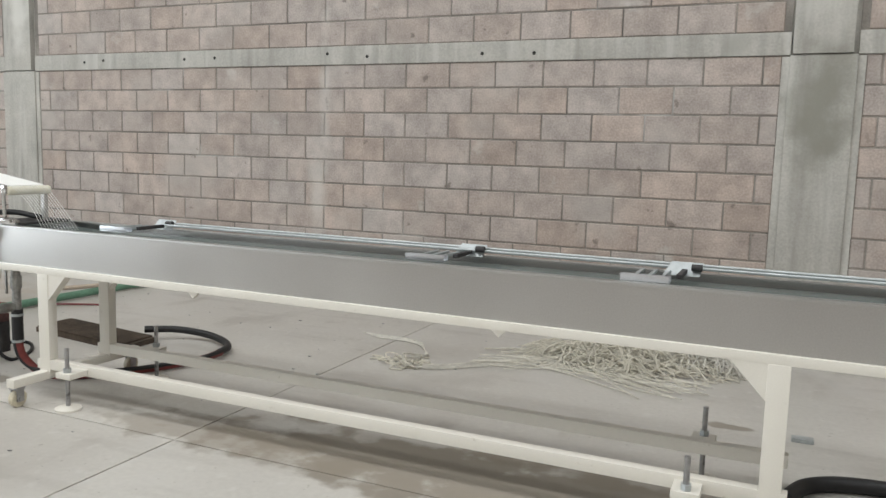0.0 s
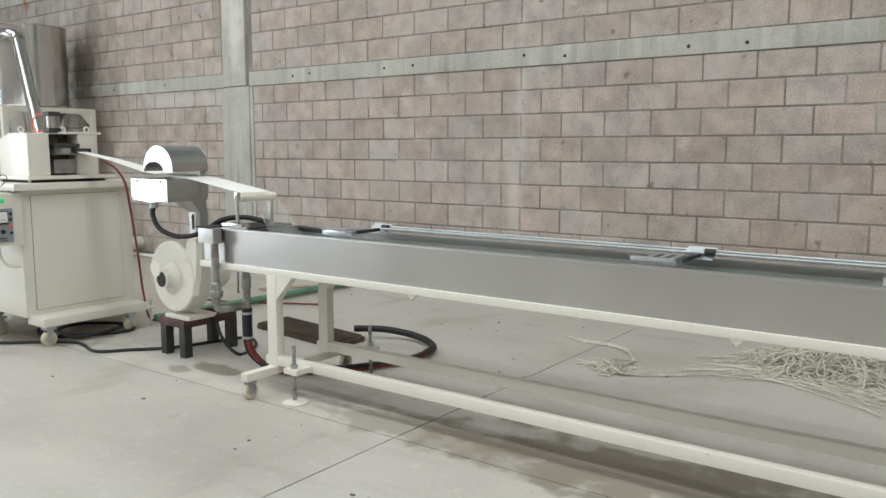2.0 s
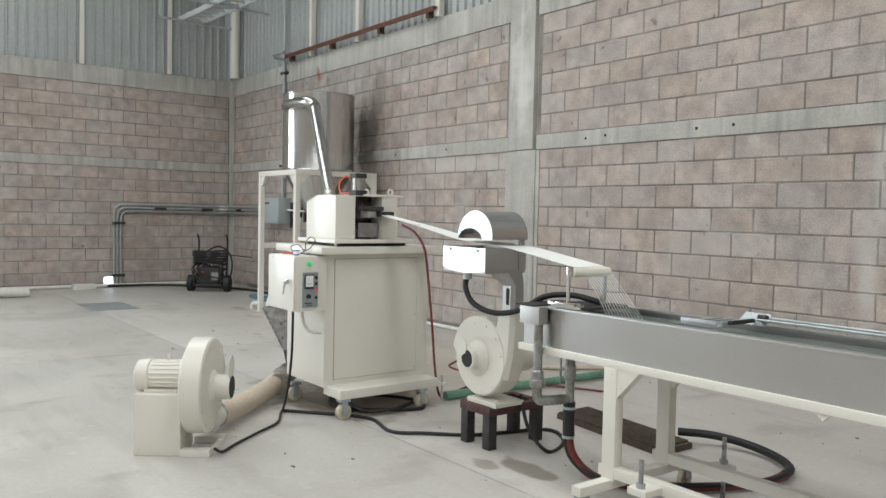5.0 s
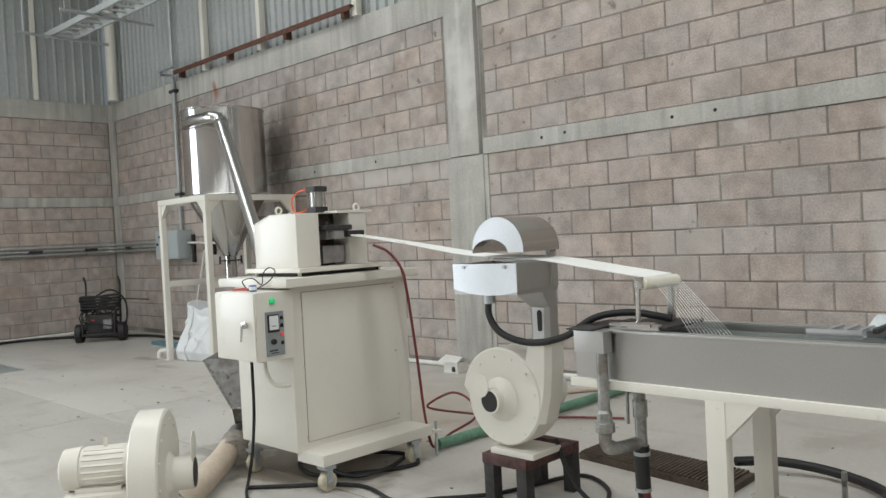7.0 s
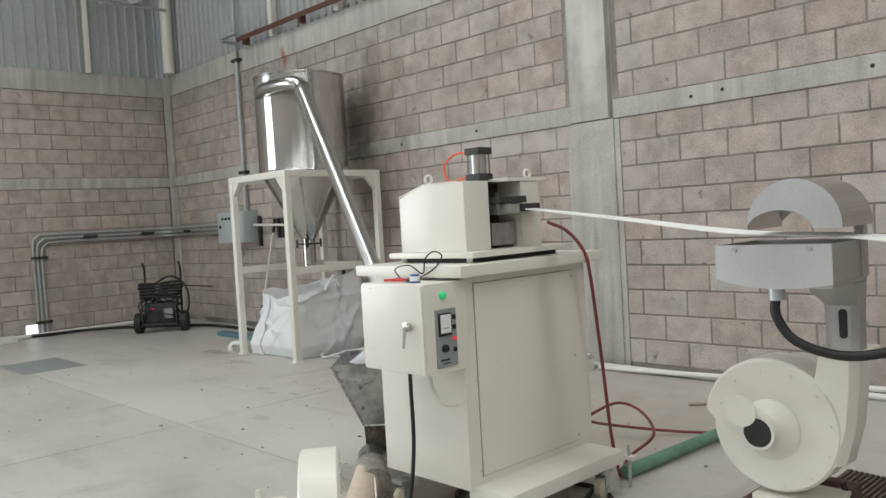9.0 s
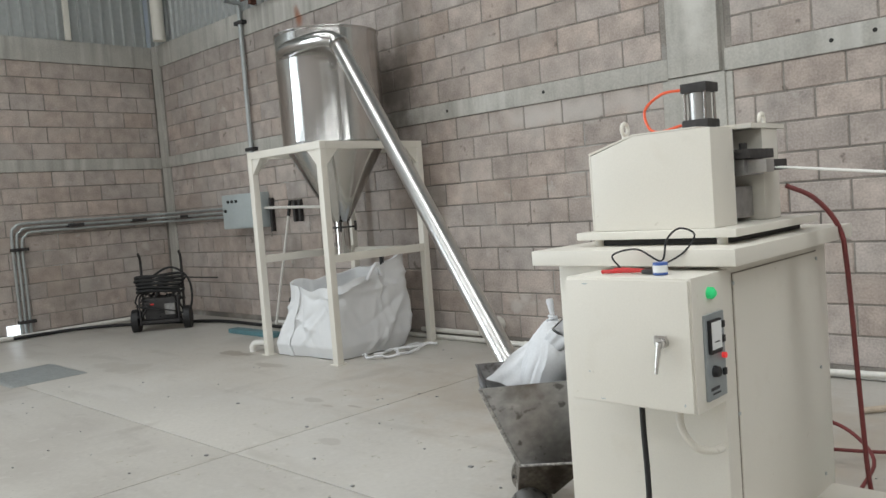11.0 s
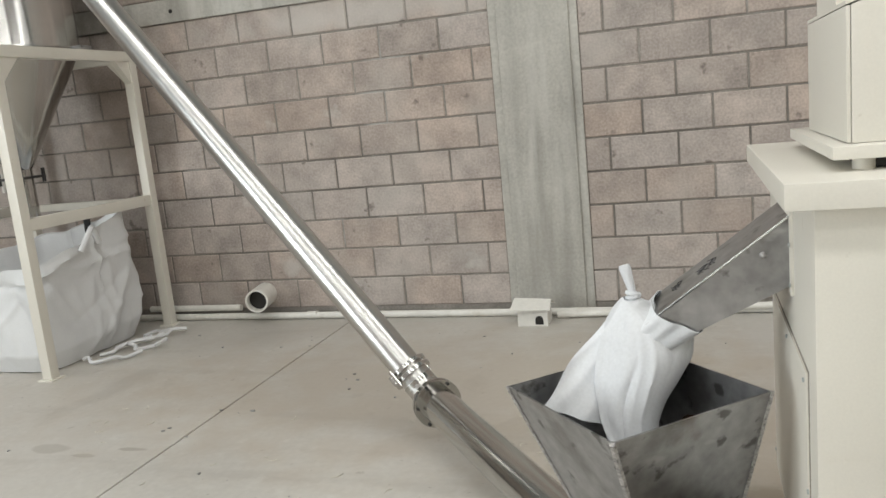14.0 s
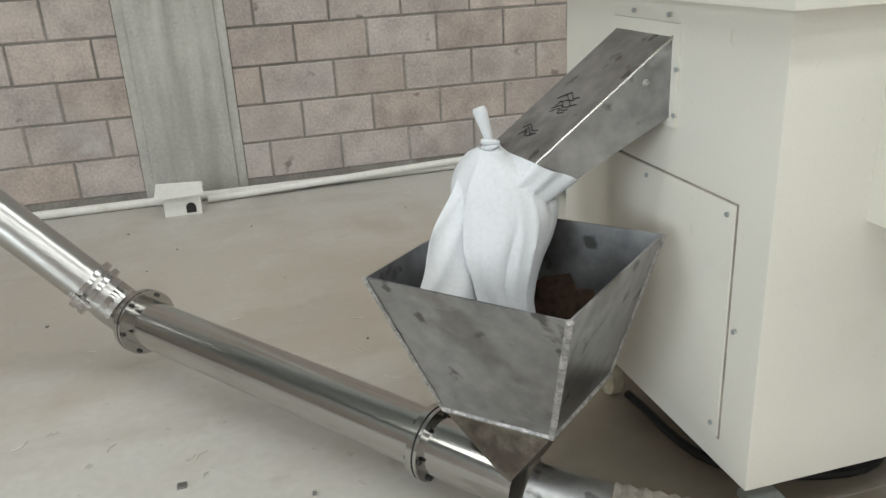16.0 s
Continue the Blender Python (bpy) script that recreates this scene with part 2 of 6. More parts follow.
stained(drain_mat, (0.16, 0.13, 0.10), 10, 0.52, 0.68, 0.7)
satin_mat = material("satin_steel", (0.49, 0.485, 0.475), 0.46, 1.0, vary=0.06, scale=1.5, grain=160, bump=0.04, depth=0.001)
pan_mat = material("bright_sheet_steel", (0.68, 0.70, 0.73), 0.36, 1.0, vary=0.06, scale=4, grain=160, bump=0.04, depth=0.001)
plate_mat = material("raw_steel_plate", (0.41, 0.41, 0.415), 0.34, 0.92, vary=0.2, scale=4.5, grain=26, bump=0.06, depth=0.002, rough_vary=0.15)
stained(plate_mat, (0.15, 0.14, 0.125), 6, 0.54, 0.7, 0.75)
stained(plate_mat, (0.07, 0.065, 0.058), 14, 0.6, 0.66, 0.7, seed=11.0)
stained(plate_mat, (0.56, 0.56, 0.57), 9, 0.62, 0.72, 0.5, stretch=(1, 1, 2.5), seed=23.0)
stained(plate_mat, (0.16, 0.10, 0.07), 5, 0.64, 0.74, 0.5, seed=6.0)
spout_mat = material("dark_brown_steel", (0.17, 0.145, 0.115), 0.45, 0.55, vary=0.35, scale=14, grain=60, bump=0.25, depth=0.003, rough_vary=0.2)
stained(spout_mat, (0.06, 0.045, 0.035), 10, 0.5, 0.62, 0.8)
weld_mat = material("weld_seam", (0.50, 0.485, 0.475), 0.5, 0.6, vary=0.35, scale=40, grain=150, bump=0.9, depth=0.006)
rust_mat = material("rust", (0.12, 0.05, 0.032), 0.85, vary=0.3, scale=14, grain=90, bump=0.5)
oily_mat = material("oily_rust", (0.085, 0.05, 0.035), 0.5, vary=0.4, scale=18, grain=70, bump=0.5)
galv_mat = material("galvanised_steel", (0.47, 0.50, 0.505), 0.42, 0.55, vary=0.1, scale=12, grain=50, bump=0.05)
sheet_mat = material("corrugated_sheet", (0.42, 0.44, 0.435), 0.5, 0.15, vary=0.08, scale=0.8, grain=20, bump=0.03)
black_mat = material("black_rubber", (0.013, 0.013, 0.014), 0.55, vary=0.2, scale=10, bump=0.1)
red_mat = material("red_rubber", (0.17, 0.03, 0.026), 0.5, vary=0.15, scale=10, bump=0.1)
maroon_mat = material("maroon_hose", (0.18, 0.036, 0.036), 0.45, vary=0.12, scale=10, bump=0.05)
orange_mat = material("orange_air_line", (0.85, 0.13, 0.05), 0.35, vary=0.04)
green_mat = material("green_pipe", (0.135, 0.27, 0.185), 0.55, vary=0.18, scale=9, bump=0.1)
pvc_mat = material("white_pvc", (0.74, 0.725, 0.68), 0.4, vary=0.06, scale=6, bump=0.05)
stained(pvc_mat, (0.45, 0.42, 0.36), 6, 0.55, 0.75, 0.6)
darksteel_mat = material("dark_painted_steel", (0.045, 0.042, 0.042), 0.6, 0.2, vary=0.3, scale=12, bump=0.3)
redoxide_mat = material("red_oxide_steel", (0.11, 0.055, 0.05), 0.65, 0.2, vary=0.3, scale=12, bump=0.3)
grate_mat = material("brown_plank", (0.10, 0.075, 0.055), 0.85, vary=0.35, scale=9, grain=70, bump=0.4)
strand_mat = material("white_plastic_strand", (0.82, 0.82, 0.79), 0.3, vary=0.02, bump=0)
roller_mat = material("ivory_roller", (0.78, 0.75, 0.62), 0.4, vary=0.05)
bag_mat = material("white_woven_bag", (0.72, 0.73, 0.74), 0.55, vary=0.04, scale=6, grain=160, bump=0.25, depth=0.003)
rope_mat = material("pale_plastic_rope", (0.70, 0.67, 0.585), 0.6, vary=0.15, scale=12, bump=0.1, random_amount=0.1)
greybox_mat = material("grey_enamel", (0.43, 0.48, 0.485), 0.45, vary=0.05, scale=4, bump=0.04)
panel_mat = material("grey_control_panel", (0.30, 0.33, 0.34), 0.4, 0.2, vary=0.05)
wheel_mat = material("ivory_caster_wheel", (0.58, 0.53, 0.40), 0.5, vary=0.15, scale=20)
tan_mat = material("tan_flexible_duct", (0.56, 0.47, 0.375), 0.55, vary=0.1, scale=6)
dirty_mat = material("dirty_sleeve", (0.30, 0.27, 0.23), 0.6, vary=0.25, scale=14, grain=60, bump=0.2)
cloth_mat = material("white_filter_cloth", (0.70, 0.715, 0.74), 0.75, vary=0.05, scale=9, grain=120, bump=0.25, depth=0.002)
# Near-black colour that paints the shade of holes, slots and gaps.
recess_shade_mat = material("painted_recess_shade", (0.02, 0.018, 0.016), 0.7, vary=0.2, bump=0)
water_mat = material("cooling_water", (0.20, 0.23, 0.22), 0.06, vary=0.1, scale=6, grain=20, bump=0.05, depth=0.002, rough_vary=0.02)
blue_mat = material("blue_label", (0.06, 0.13, 0.42), 0.4, vary=0.05)
redplastic_mat = material("red_plastic", (0.55, 0.03, 0.03), 0.35, vary=0.05)
teal_mat = material("teal_plastic", (0.10, 0.22, 0.25), 0.5, vary=0.2)
label_mat = material("black_print", (0.04, 0.04, 0.045), 0.6, bump=0)
dial_mat = material("dial_face", (0.78, 0.80, 0.80), 0.25, vary=0.02, bump=0)


def glow(name, colour, strength):
    m = bpy.data.materials.new(name)
    m.use_nodes = True
    p = m.node_tree.nodes["Principled BSDF"]
    p.inputs["Base Color"].default_value = (*colour, 1)
    p.inputs["Emission Color"].default_value, p.inputs["Emission Strength"].default_value = (*colour, 1), strength
    return m


lamp_green_mat = glow("green_pilot_lamp", (0.03, 0.55, 0.18), 0.3)
lamp_red_mat = glow("red_pilot_lamp", (0.8, 0.05, 0.05), 0.4)
daylight_mat = glow("daylight", (0.85, 0.92, 1.0), 3.0)

# ---- building helpers ----
ORIGIN = {}


def thing(name, x, y, z, label, category, group="", kind=""):
    ob = new(name)
    ob.location = (x, y, z)
    ob.empty_display_size = 0.1
    ORIGIN[ob.name] = Vector((x, y, z))
    return tagged(ob, label, category, group, kind)


def finish(bm, name, mat, smooth=35):
    bmesh.ops.recalc_face_normals(bm, faces=bm.faces)
    me = bpy.data.meshes.new(name)
    bm.to_mesh(me)
    bm.free()
    me.materials.append(mat)
    if smooth:
        me.polygons.foreach_set("use_smooth", [True] * len(me.polygons))
        me.set_sharp_from_angle(angle=radians(smooth))
    return me


def part(name, bm, mat, parent, label="", smooth=35):
    o = ORIGIN[parent.name]
    bmesh.ops.translate(bm, verts=bm.verts, vec=-o)
    ob = new(name, finish(bm, name, mat, smooth))
    ob.parent = parent
    ORIGIN[ob.name] = o
    return tagged(ob, label) if label else ob


def solo(name, bm, mat, label, category="", group="", kind="", smooth=35):
    """A thing that is one mesh, with its origin at its base."""
    lo = Vector((min(v.co.x for v in bm.verts), min(v.co.y for v in bm.verts), min(v.co.z for v in bm.verts)))
    hi = Vector((max(v.co.x for v in bm.verts), max(v.co.y for v in bm.verts), 0))
    o = Vector(((lo.x + hi.x) / 2, (lo.y + hi.y) / 2, lo.z))
    bmesh.ops.translate(bm, verts=bm.verts, vec=-o)
    ob = new(name, finish(bm, name, mat, smooth))
    ob.location = o
    ORIGIN[ob.name] = o
    return tagged(ob, label, category, group, kind)


def B():
    return bmesh.new()


def box(bm, x0, x1, y0, y1, z0, z1, bevel=0.0, m=None):
    r = bmesh.ops.create_cube(bm, size=1)
    vs = r["verts"]
    for v in vs:
        v.co = Vector(((x0 + x1) / 2 + v.co.x * (x1 - x0), (y0 + y1) / 2 + v.co.y * (y1 - y0), (z0 + z1) / 2 + v.co.z * (z1 - z0)))
    if m is not None:
        for v in vs:
            v.co = m @ v.co
    if bevel:
        es = list({e for v in vs for e in v.link_edges})
        bmesh.ops.bevel(bm, geom=es, offset=bevel, segments=2, affect="EDGES", profile=0.7)
    return bm


def rings(bm, loops, cap0=True, cap1=True, closed=True):
    """Skin a row of vertex loops with equal counts."""
    made = [[bm.verts.new(c) for c in lp] for lp in loops]
    n = len(made[0])
    for a, b in zip(made, made[1:]):
        for i in range(n if closed else n - 1):
            j = (i + 1) % n
            bm.faces.new((a[i], a[j], b[j], b[i]))
    if cap0 and closed:
        bm.faces.new(list(reversed(made[0])))
    if cap1 and closed:
        bm.faces.new(made[-1])
    return bm


def frame_of(d):
    d = Vector(d).normalized()
    up = Vector((0, 0, 1)) if abs(d.z) < 0.95 else Vector((1, 0, 0))
    a = d.cross(up).normalized()
    return a, d.cross(a).normalized(), d


def circle(c, a, b, r, n):
    return [Vector(c) + (a * math.cos(2 * math.pi * i / n) + b * math.sin(2 * math.pi * i / n)) * r for i in range(n)]


def cyl(bm, p0, p1, r0, r1=None, n=24, cap0=True, cap1=True):
    a, b, d = frame_of(Vector(p1) - Vector(p0))
    return rings(bm, [circle(p0, a, b, r0, n), circle(p1, a, b, r0 if r1 is None else r1, n)], cap0, cap1)


def profile(bm, p0, p1, spans, n=32, cap0=True, cap1=True):
    """A turned body along p0 to p1: spans are (share of the way, radius)."""
    p0, p1 = Vector(p0), Vector(p1)
    a, b, d = frame_of(p1 - p0)
    return rings(bm, [circle(p0.lerp(p1, t), a, b, r, n) for t, r in spans], cap0, cap1)


def smooth_path(pts, k=6):
    pts = [Vector(p) for p in pts]
    q = [pts[0] * 2 - pts[1]] + pts + [pts[-1] * 2 - pts[-2]]
    out = []
    for i in range(1, len(q) - 2):
        for s in range(k):
            t = s / k
            a, b, c, d = q[i - 1], q[i], q[i + 1], q[i + 2]
            out.append(0.5 * ((2 * b) + (c - a) * t + (2 * a - 5 * b + 4 * c - d) * t * t + (3 * b - a - 3 * c + d) * t ** 3))
    return out + [pts[-1]]


def sweep(bm, pts, r, n=10, k=6, ribs=0.0):
    path = smooth_path(pts, k) if k > 1 else [Vector(p) for p in pts]
    loops, a = [], None
    for i, p in enumerate(path):
        d = (path[min(i + 1, len(path) - 1)] - path[max(i - 1, 0)]).normalized()
        if a is None:
            a = frame_of(d)[0]
        a = (a - d * a.dot(d)).normalized()
        rr = r * (1 + (ribs if i % 2 else 0))
        loops.append(circle(p, a, d.cross(a), rr, n))
    return rings(bm, loops)


def prism(bm, pts, vec):
    return rings(bm, [[Vector(p) for p in pts], [Vector(p) + Vector(vec) for p in pts]])


def arc_pts(c, r, a0, a1, n):
    return [(c[0] + r * math.cos(radians(a0 + (a1 - a0) * i / n)), c[1] + r * math.sin(radians(a0 + (a1 - a0) * i / n))) for i in range(n + 1)]


def crease_set(seed, count, width, amp, lean, long):
    """Random sharp folds over a surface with coordinates (angle, height from 0 to 1)."""
    rnd = random.Random(seed)
    return [(rnd.uniform(0, 6.283), rnd.uniform(0.05, 0.95), rnd.gauss(1.57, lean), rnd.uniform(0.5, 1.0) * long, rnd.uniform(0.6, 1.4) * width, rnd.choice((-1, 1, 1)) * rnd.uniform(0.5, 1) * amp) for _ in range(count)]


def creased(folds, th, t, aspect=2.0):
    """Height of the folds at one point: a sharp ridge or valley fading along its length."""
    out = 0
    for a0, t0, lean, long, width, amp in folds:
        da = ((th - a0 + math.pi) % (2 * math.pi) - math.pi) / aspect
        dt = t - t0
        along = da * math.cos(lean) + dt * math.sin(lean)
        across = abs(-da * math.sin(lean) + dt * math.cos(lean))
        if across < width * 2.5 and abs(along) < long:
            out += amp * math.exp(-across / width) * (1 - (along / long) ** 2)
    return out


# ---- floor, walls, roof ----
bm = B()
bx = [END_X - 0.3, -8.895, -8.885, -2.705, -2.695, EAST_X + 0.3]
by = [SOUTH_Y - 0.3, 3.065, 3.075, WALL_Y + 0.3]
for i in range(0, 6, 2):
    for j in range(0, 4, 2):
        box(bm, bx[i], bx[i + 1], by[j], by[j + 1], -0.12, 0, 0.002)
floor = solo("floor", bm, floor_mat, "pale power-floated concrete slab with damp stains, sawn joints and shade painted under the extruder", "floor", kind="structure")
part("joint_filler", box(B(), END_X - 0.2, EAST_X + 0.2, SOUTH_Y - 0.2, WALL_Y + 0.2, -0.11, -0.006), joint_mat, floor, "dark dirt-filled saw cuts")


COURSE, PITCH, JOINT = 0.2, 0.4, 0.0115


def block_mesh(w, h):
    """A block's front: bevelled edges, facing -y, centred."""
    e, d = 0.005, 0.03
    bm = B()
    a = [(-w / 2, d, -h / 2), (w / 2, d, -h / 2), (w / 2, d, h / 2), (-w / 2, d, h / 2)]
    b = [(-w / 2, e, -h / 2), (w / 2, e, -h / 2), (w / 2, e, h / 2), (-w / 2, e, h / 2)]
    c = [(-w / 2 + e, 0, -h / 2 + e), (w / 2 - e, 0, -h / 2 + e), (w / 2 - e, 0, h / 2 - e), (-w / 2 + e, 0, h / 2 - e)]
    rings(bm, [a, b, c], cap0=False)
    return finish(bm, "block", block_mat, 0)


BLOCKS = {}


def lay_blocks(wall, u0, u1, rows, phase, pitch, place, limit=300):
    """Lay courses between u0 and u1 along the wall; place(u, z) gives a block's pose."""
    rnd = random.Random(len(BLOCKS) + 11)
    laid, rest = 0, []
    for i, (z0, z1) in enumerate(rows):
        shift = phase + (0 if i % 2 else pitch / 2)
        k = math.floor((u0 - shift) / pitch)
        while shift + k * pitch < u1:
            a, b = max(u0, shift + k * pitch), min(u1, shift + (k + 1) * pitch)
            k += 1
            w = round(b - a - JOINT, 3)
            if w < 0.03:
                continue
            h = round(z1 - z0 - JOINT, 3)
            if (w, h) not in BLOCKS:
                BLOCKS[(w, h)] = block_mesh(w, h)
            m = place((a + b) / 2, (z0 + z1) / 2, rnd)
            if laid < limit:
                ob = new("block", BLOCKS[(w, h)])
                ob.parent = wall
                ob.matrix_basis = Matrix.Translation(-ORIGIN[wall.name]) @ m
                laid += 1
            else:
                rest.append((BLOCKS[(w, h)], m))
    if rest:
        bm = B()
        for me, m in rest:
            n0 = len(bm.verts)
            bm.from_mesh(me)
            bm.verts.ensure_lookup_table()
            for v in bm.verts[n0:]:
                v.co = m @ v.co
        tagged(part("block_courses", bm, block_mat, wall, smooth=0), kind="stuff")


LOW = [(0.06 + COURSE * i, 0.06 + COURSE * (i + 1)) for i in range(10)]
HIGH = [(2.21 + 0.2067 * i, 2.21 + 0.2067 * (i + 1)) for i in range(6)]
COL1, COL2 = (-7.78, -7.355), (-0.25, 0.155)


def long_wall(name, x0, x1, label):
    bm = B()
    box(bm, x0, x1, WALL_Y + 0.0065, WALL_Y + 0.16, 0, BLOCK_TOP)
    return solo(name, bm, mortar_mat, label, "wall", kind="structure", smooth=0)


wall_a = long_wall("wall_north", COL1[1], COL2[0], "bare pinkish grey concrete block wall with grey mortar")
wall_b = long_wall("wall_north_west", END_X, COL1[0], "bare concrete block wall with rust runs near the top and painted silo shadow")
wall_c = long_wall("wall_north_east", COL2[1], EAST_X, "bare concrete block wall beside the second column")


def belt(name, x0, x1, z0, z1, label, proud=0.012):
    bm = B()
    box(bm, x0, x1, WALL_Y - proud, WALL_Y + 0.05, z0, z1, 0.004)
    return solo(name, bm, concrete_mat, label, "beam", kind="structure")


for nm, x0, x1 in (("belt_beam", COL1[1], COL2[0]), ("belt_beam_west", END_X, COL1[0]), ("belt_beam_east", COL2[1], EAST_X)):
    belt(nm, x0, x1, 2.06, 2.21, "grey cast concrete belt course with tie holes in the block wall")
    belt(nm.replace("belt", "crown"), x0, x1, 3.45, BLOCK_TOP, "grey cast concrete crown beam on top of the block wall", 0.014)
for hx, hz in ((-3.854, 2.15), (-3.47, 2.12), (-2.03, 2.115), (-6.41, 2.145), (-6.66, 2.13), (-2.45, 2.12), (-5.4, 2.135), (-5.05, 2.14), (-8.9, 2.14), (-10.0, 2.13)):
    bm = cyl(B(), (hx, WALL_Y - 0.0135, hz), (hx, WALL_Y + 0.0, hz), 0.014, n=12)
    solo("tie_hole_shade", bm, recess_shade_mat, "small near-black disc painting the shade of a formwork tie hole in the belt beam", "hole", kind="structure")
for nm, (x0, x1) in (("column_1", COL1), ("column_2", COL2), ("column_3", (-15.58, -15.38))):
    bm = B()
    box(bm, x0, x1, WALL_Y - 0.02, WALL_Y + 0.16, 0, 2.06, 0.006)
    box(bm, x0 + 0.012, x1 - 0.03, WALL_Y - 0.035, WALL_Y + 0.16, 2.066, BLOCK_TOP, 0.006)
    box(bm, x0 - 0.002, x1 + 0.002, WALL_Y + 0.02, WALL_Y + 0.165, 0.01, BLOCK_TOP - 0.005)
    if nm != "column_3":
        box(bm, x1 - 0.004, x1 + 0.05, WALL_Y - 0.008, WALL_Y + 0.1, 0.02, 2.05, 0.004)
        box(bm, x0 - 0.05, x0 + 0.004, WALL_Y - 0.008, WALL_Y + 0.1, 0.02, 2.05, 0.004)
    solo(nm, bm, concrete_mat, "grey board-marked cast concrete column in the block wall", "column", kind="structure")

# end wall, with the gate in it
bm = B()
box(bm, END_X - 0.16, END_X - 0.006, GATE[1], WALL_Y + 0.16, 0, BLOCK_TOP)
wall_end = solo("wall_west", bm, mortar_mat, "bare concrete block end wall with conduits", "wall", kind="structure", smooth=0)
bm = box(B(), END_X - 0.16, END_X, SOUTH_Y, GATE[0], 0, ROOF_Z)
solo("wall_west_south", bm, block_mat, "bare concrete block wall beside the open gate", "wall", kind="structure", smooth=0)
bm = box(B(), END_X - 0.16, END_X, GATE[0], GATE[1], GATE[2], ROOF_Z)
solo("wall_west_lintel", bm, sheet_mat, "metal sheeting above the open gate", "wall", kind="structure", smooth=0)
for z0, z1, nm, pr in ((2.06, 2.21, "belt_beam_end", 0.012), (3.45, BLOCK_TOP, "crown_beam_end", 0.016)):
    bm = box(B(), END_X - 0.05, END_X + pr, GATE[1], WALL_Y - 0.014, z0, z1, 0.004)
    solo(nm, bm, concrete_mat, "grey cast concrete beam in the end wall", "beam", kind="structure")
# Unseen south and east walls, added to enclose and bounce the light.
solo("wall_south", box(B(), END_X - 0.16, EAST_X + 0.16, SOUTH_Y - 0.16, SOUTH_Y, 0, ROOF_Z), block_mat, "unseen block wall added to close the hall behind the walk", "wall", kind="structure", smooth=0)
solo("wall_east", box(B(), EAST_X, EAST_X + 0.16, SOUTH_Y, WALL_Y + 0.16, 0, ROOF_Z), block_mat, "unseen block wall added to close the hall behind the walk", "wall", kind="structure", smooth=0)


def corrugated(name, start, along, length, z0, z1, out, label, pitch=0.145, deep=0.03):
    bm, loops = B(), []
    start, along, out = Vector(start), Vector(along), Vector(out)
    prof = ((0, 0), (0.32, 0), (0.42, 1), (0.58, 1), (0.68, 0))
    pts = []
    for i in range(int(length / pitch)):
        for s, h in prof:
            pts.append(start + along * (i + s) * pitch + out * deep * h)
    back = out * -0.004
    rings(bm, [[p + Vector((0, 0, z0)) for p in pts], [p + Vector((0, 0, z1)) for p in pts]], closed=False)
    rings(bm, [[p + back + Vector((0, 0, z0)) for p in pts], [p + back + Vector((0, 0, z1)) for p in pts]], closed=False)
    return solo(name, bm, sheet_mat, label, "cladding", kind="structure", smooth=0)


corrugated("cladding_north", (END_X - 0.1, WALL_Y + 0.05, 0), (1, 0, 0), EAST_X - END_X + 0.2, BLOCK_TOP - 0.05, ROOF_Z, (0, -1, 0), "grey corrugated metal sheeting above the block wall")
corrugated("cladding_west", (END_X - 0.03, GATE[1], 0), (0, 1, 0), WALL_Y + 0.1 - GATE[1], BLOCK_TOP - 0.05, ROOF_Z, (1, 0, 0), "pale corrugated metal sheeting above the end wall")

bm = B()
edges = [SOUTH_Y - 0.16]
for sy in FILL_STRIPS:
    edges += [sy - 0.5, sy + 0.5]
edges.append(WALL_Y + 0.3)
for i in range(0, len(edges), 2):
    box(bm, END_X - 0.16, EAST_X + 0.16, edges[i], edges[i + 1], ROOF_Z, ROOF_Z + 0.1)
for x0, x1 in ((END_X - 0.16, FILL_X[0]), (FILL_X[1], EAST_X + 0.16)):
    for sy in FILL_STRIPS:
        box(bm, x0, x1, sy - 0.5, sy + 0.5, ROOF_Z, ROOF_Z + 0.1)
solo("ceiling", bm, sheet_mat, "unseen metal roof with invented open strips for the fill lamps", "roof", kind="structure", smooth=0)


# Added plate that stops sky light leaking through the open cladding corner.
solo("corner_gap_plate", box(B(), END_X - 0.18, END_X + 0.012, WALL_Y - 0.012, WALL_Y + 0.2, BLOCK_TOP - 0.02, ROOF_Z), sheet_mat, "added pale sheet blocking the sky gap at the corner above the walls", "flashing", kind="structure")


def north(u, z, rnd):
    return pose(u, WALL_Y + rnd.uniform(-0.0015, 0.0015), z)


def west(u, z, rnd):
    return Matrix.Translation((END_X + rnd.uniform(-0.0015, 0.0015), u, z)) @ pose(0, 0, 0, 0, 0, 90)

# ---- cooling trough ----
TY0, TY1, TX0, TX1 = 3.25, 3.66, -4.33, 0.62
trough = thing("cooling_trough", -2.0, 3.45, 0, "long stainless steel water trough on a cream steel frame with casters", "cooling trough")
w = 0.006
ZB, ZT = 0.705, 0.891          # tank floor and rim
for y0 in (TY0, TY1 - w):
    part("tank_side", box(B(), TX0, TX1, y0, y0 + w, ZB, ZT), tank_mat, trough, "brushed stainless steel tank side")
for x0 in (TX0, TX1 - w):
    part("tank_end", box(B(), x0, x0 + w, TY0 + w, TY1 - w, ZB, ZT), tank_mat, trough)
part("tank_floor", box(B(), TX0, TX1, TY0 + 0.0005, TY1 - 0.0005, ZB - 0.005, ZB), satin_mat, trough)
for y0 in (TY0 - 0.012, TY1 - 0.03):
    part("rim", box(B(), TX0 - 0.004, TX1, y0, y0 + 0.042, ZT, ZT + 0.012, 0.003), satin_mat, trough, "folded stainless steel rim")
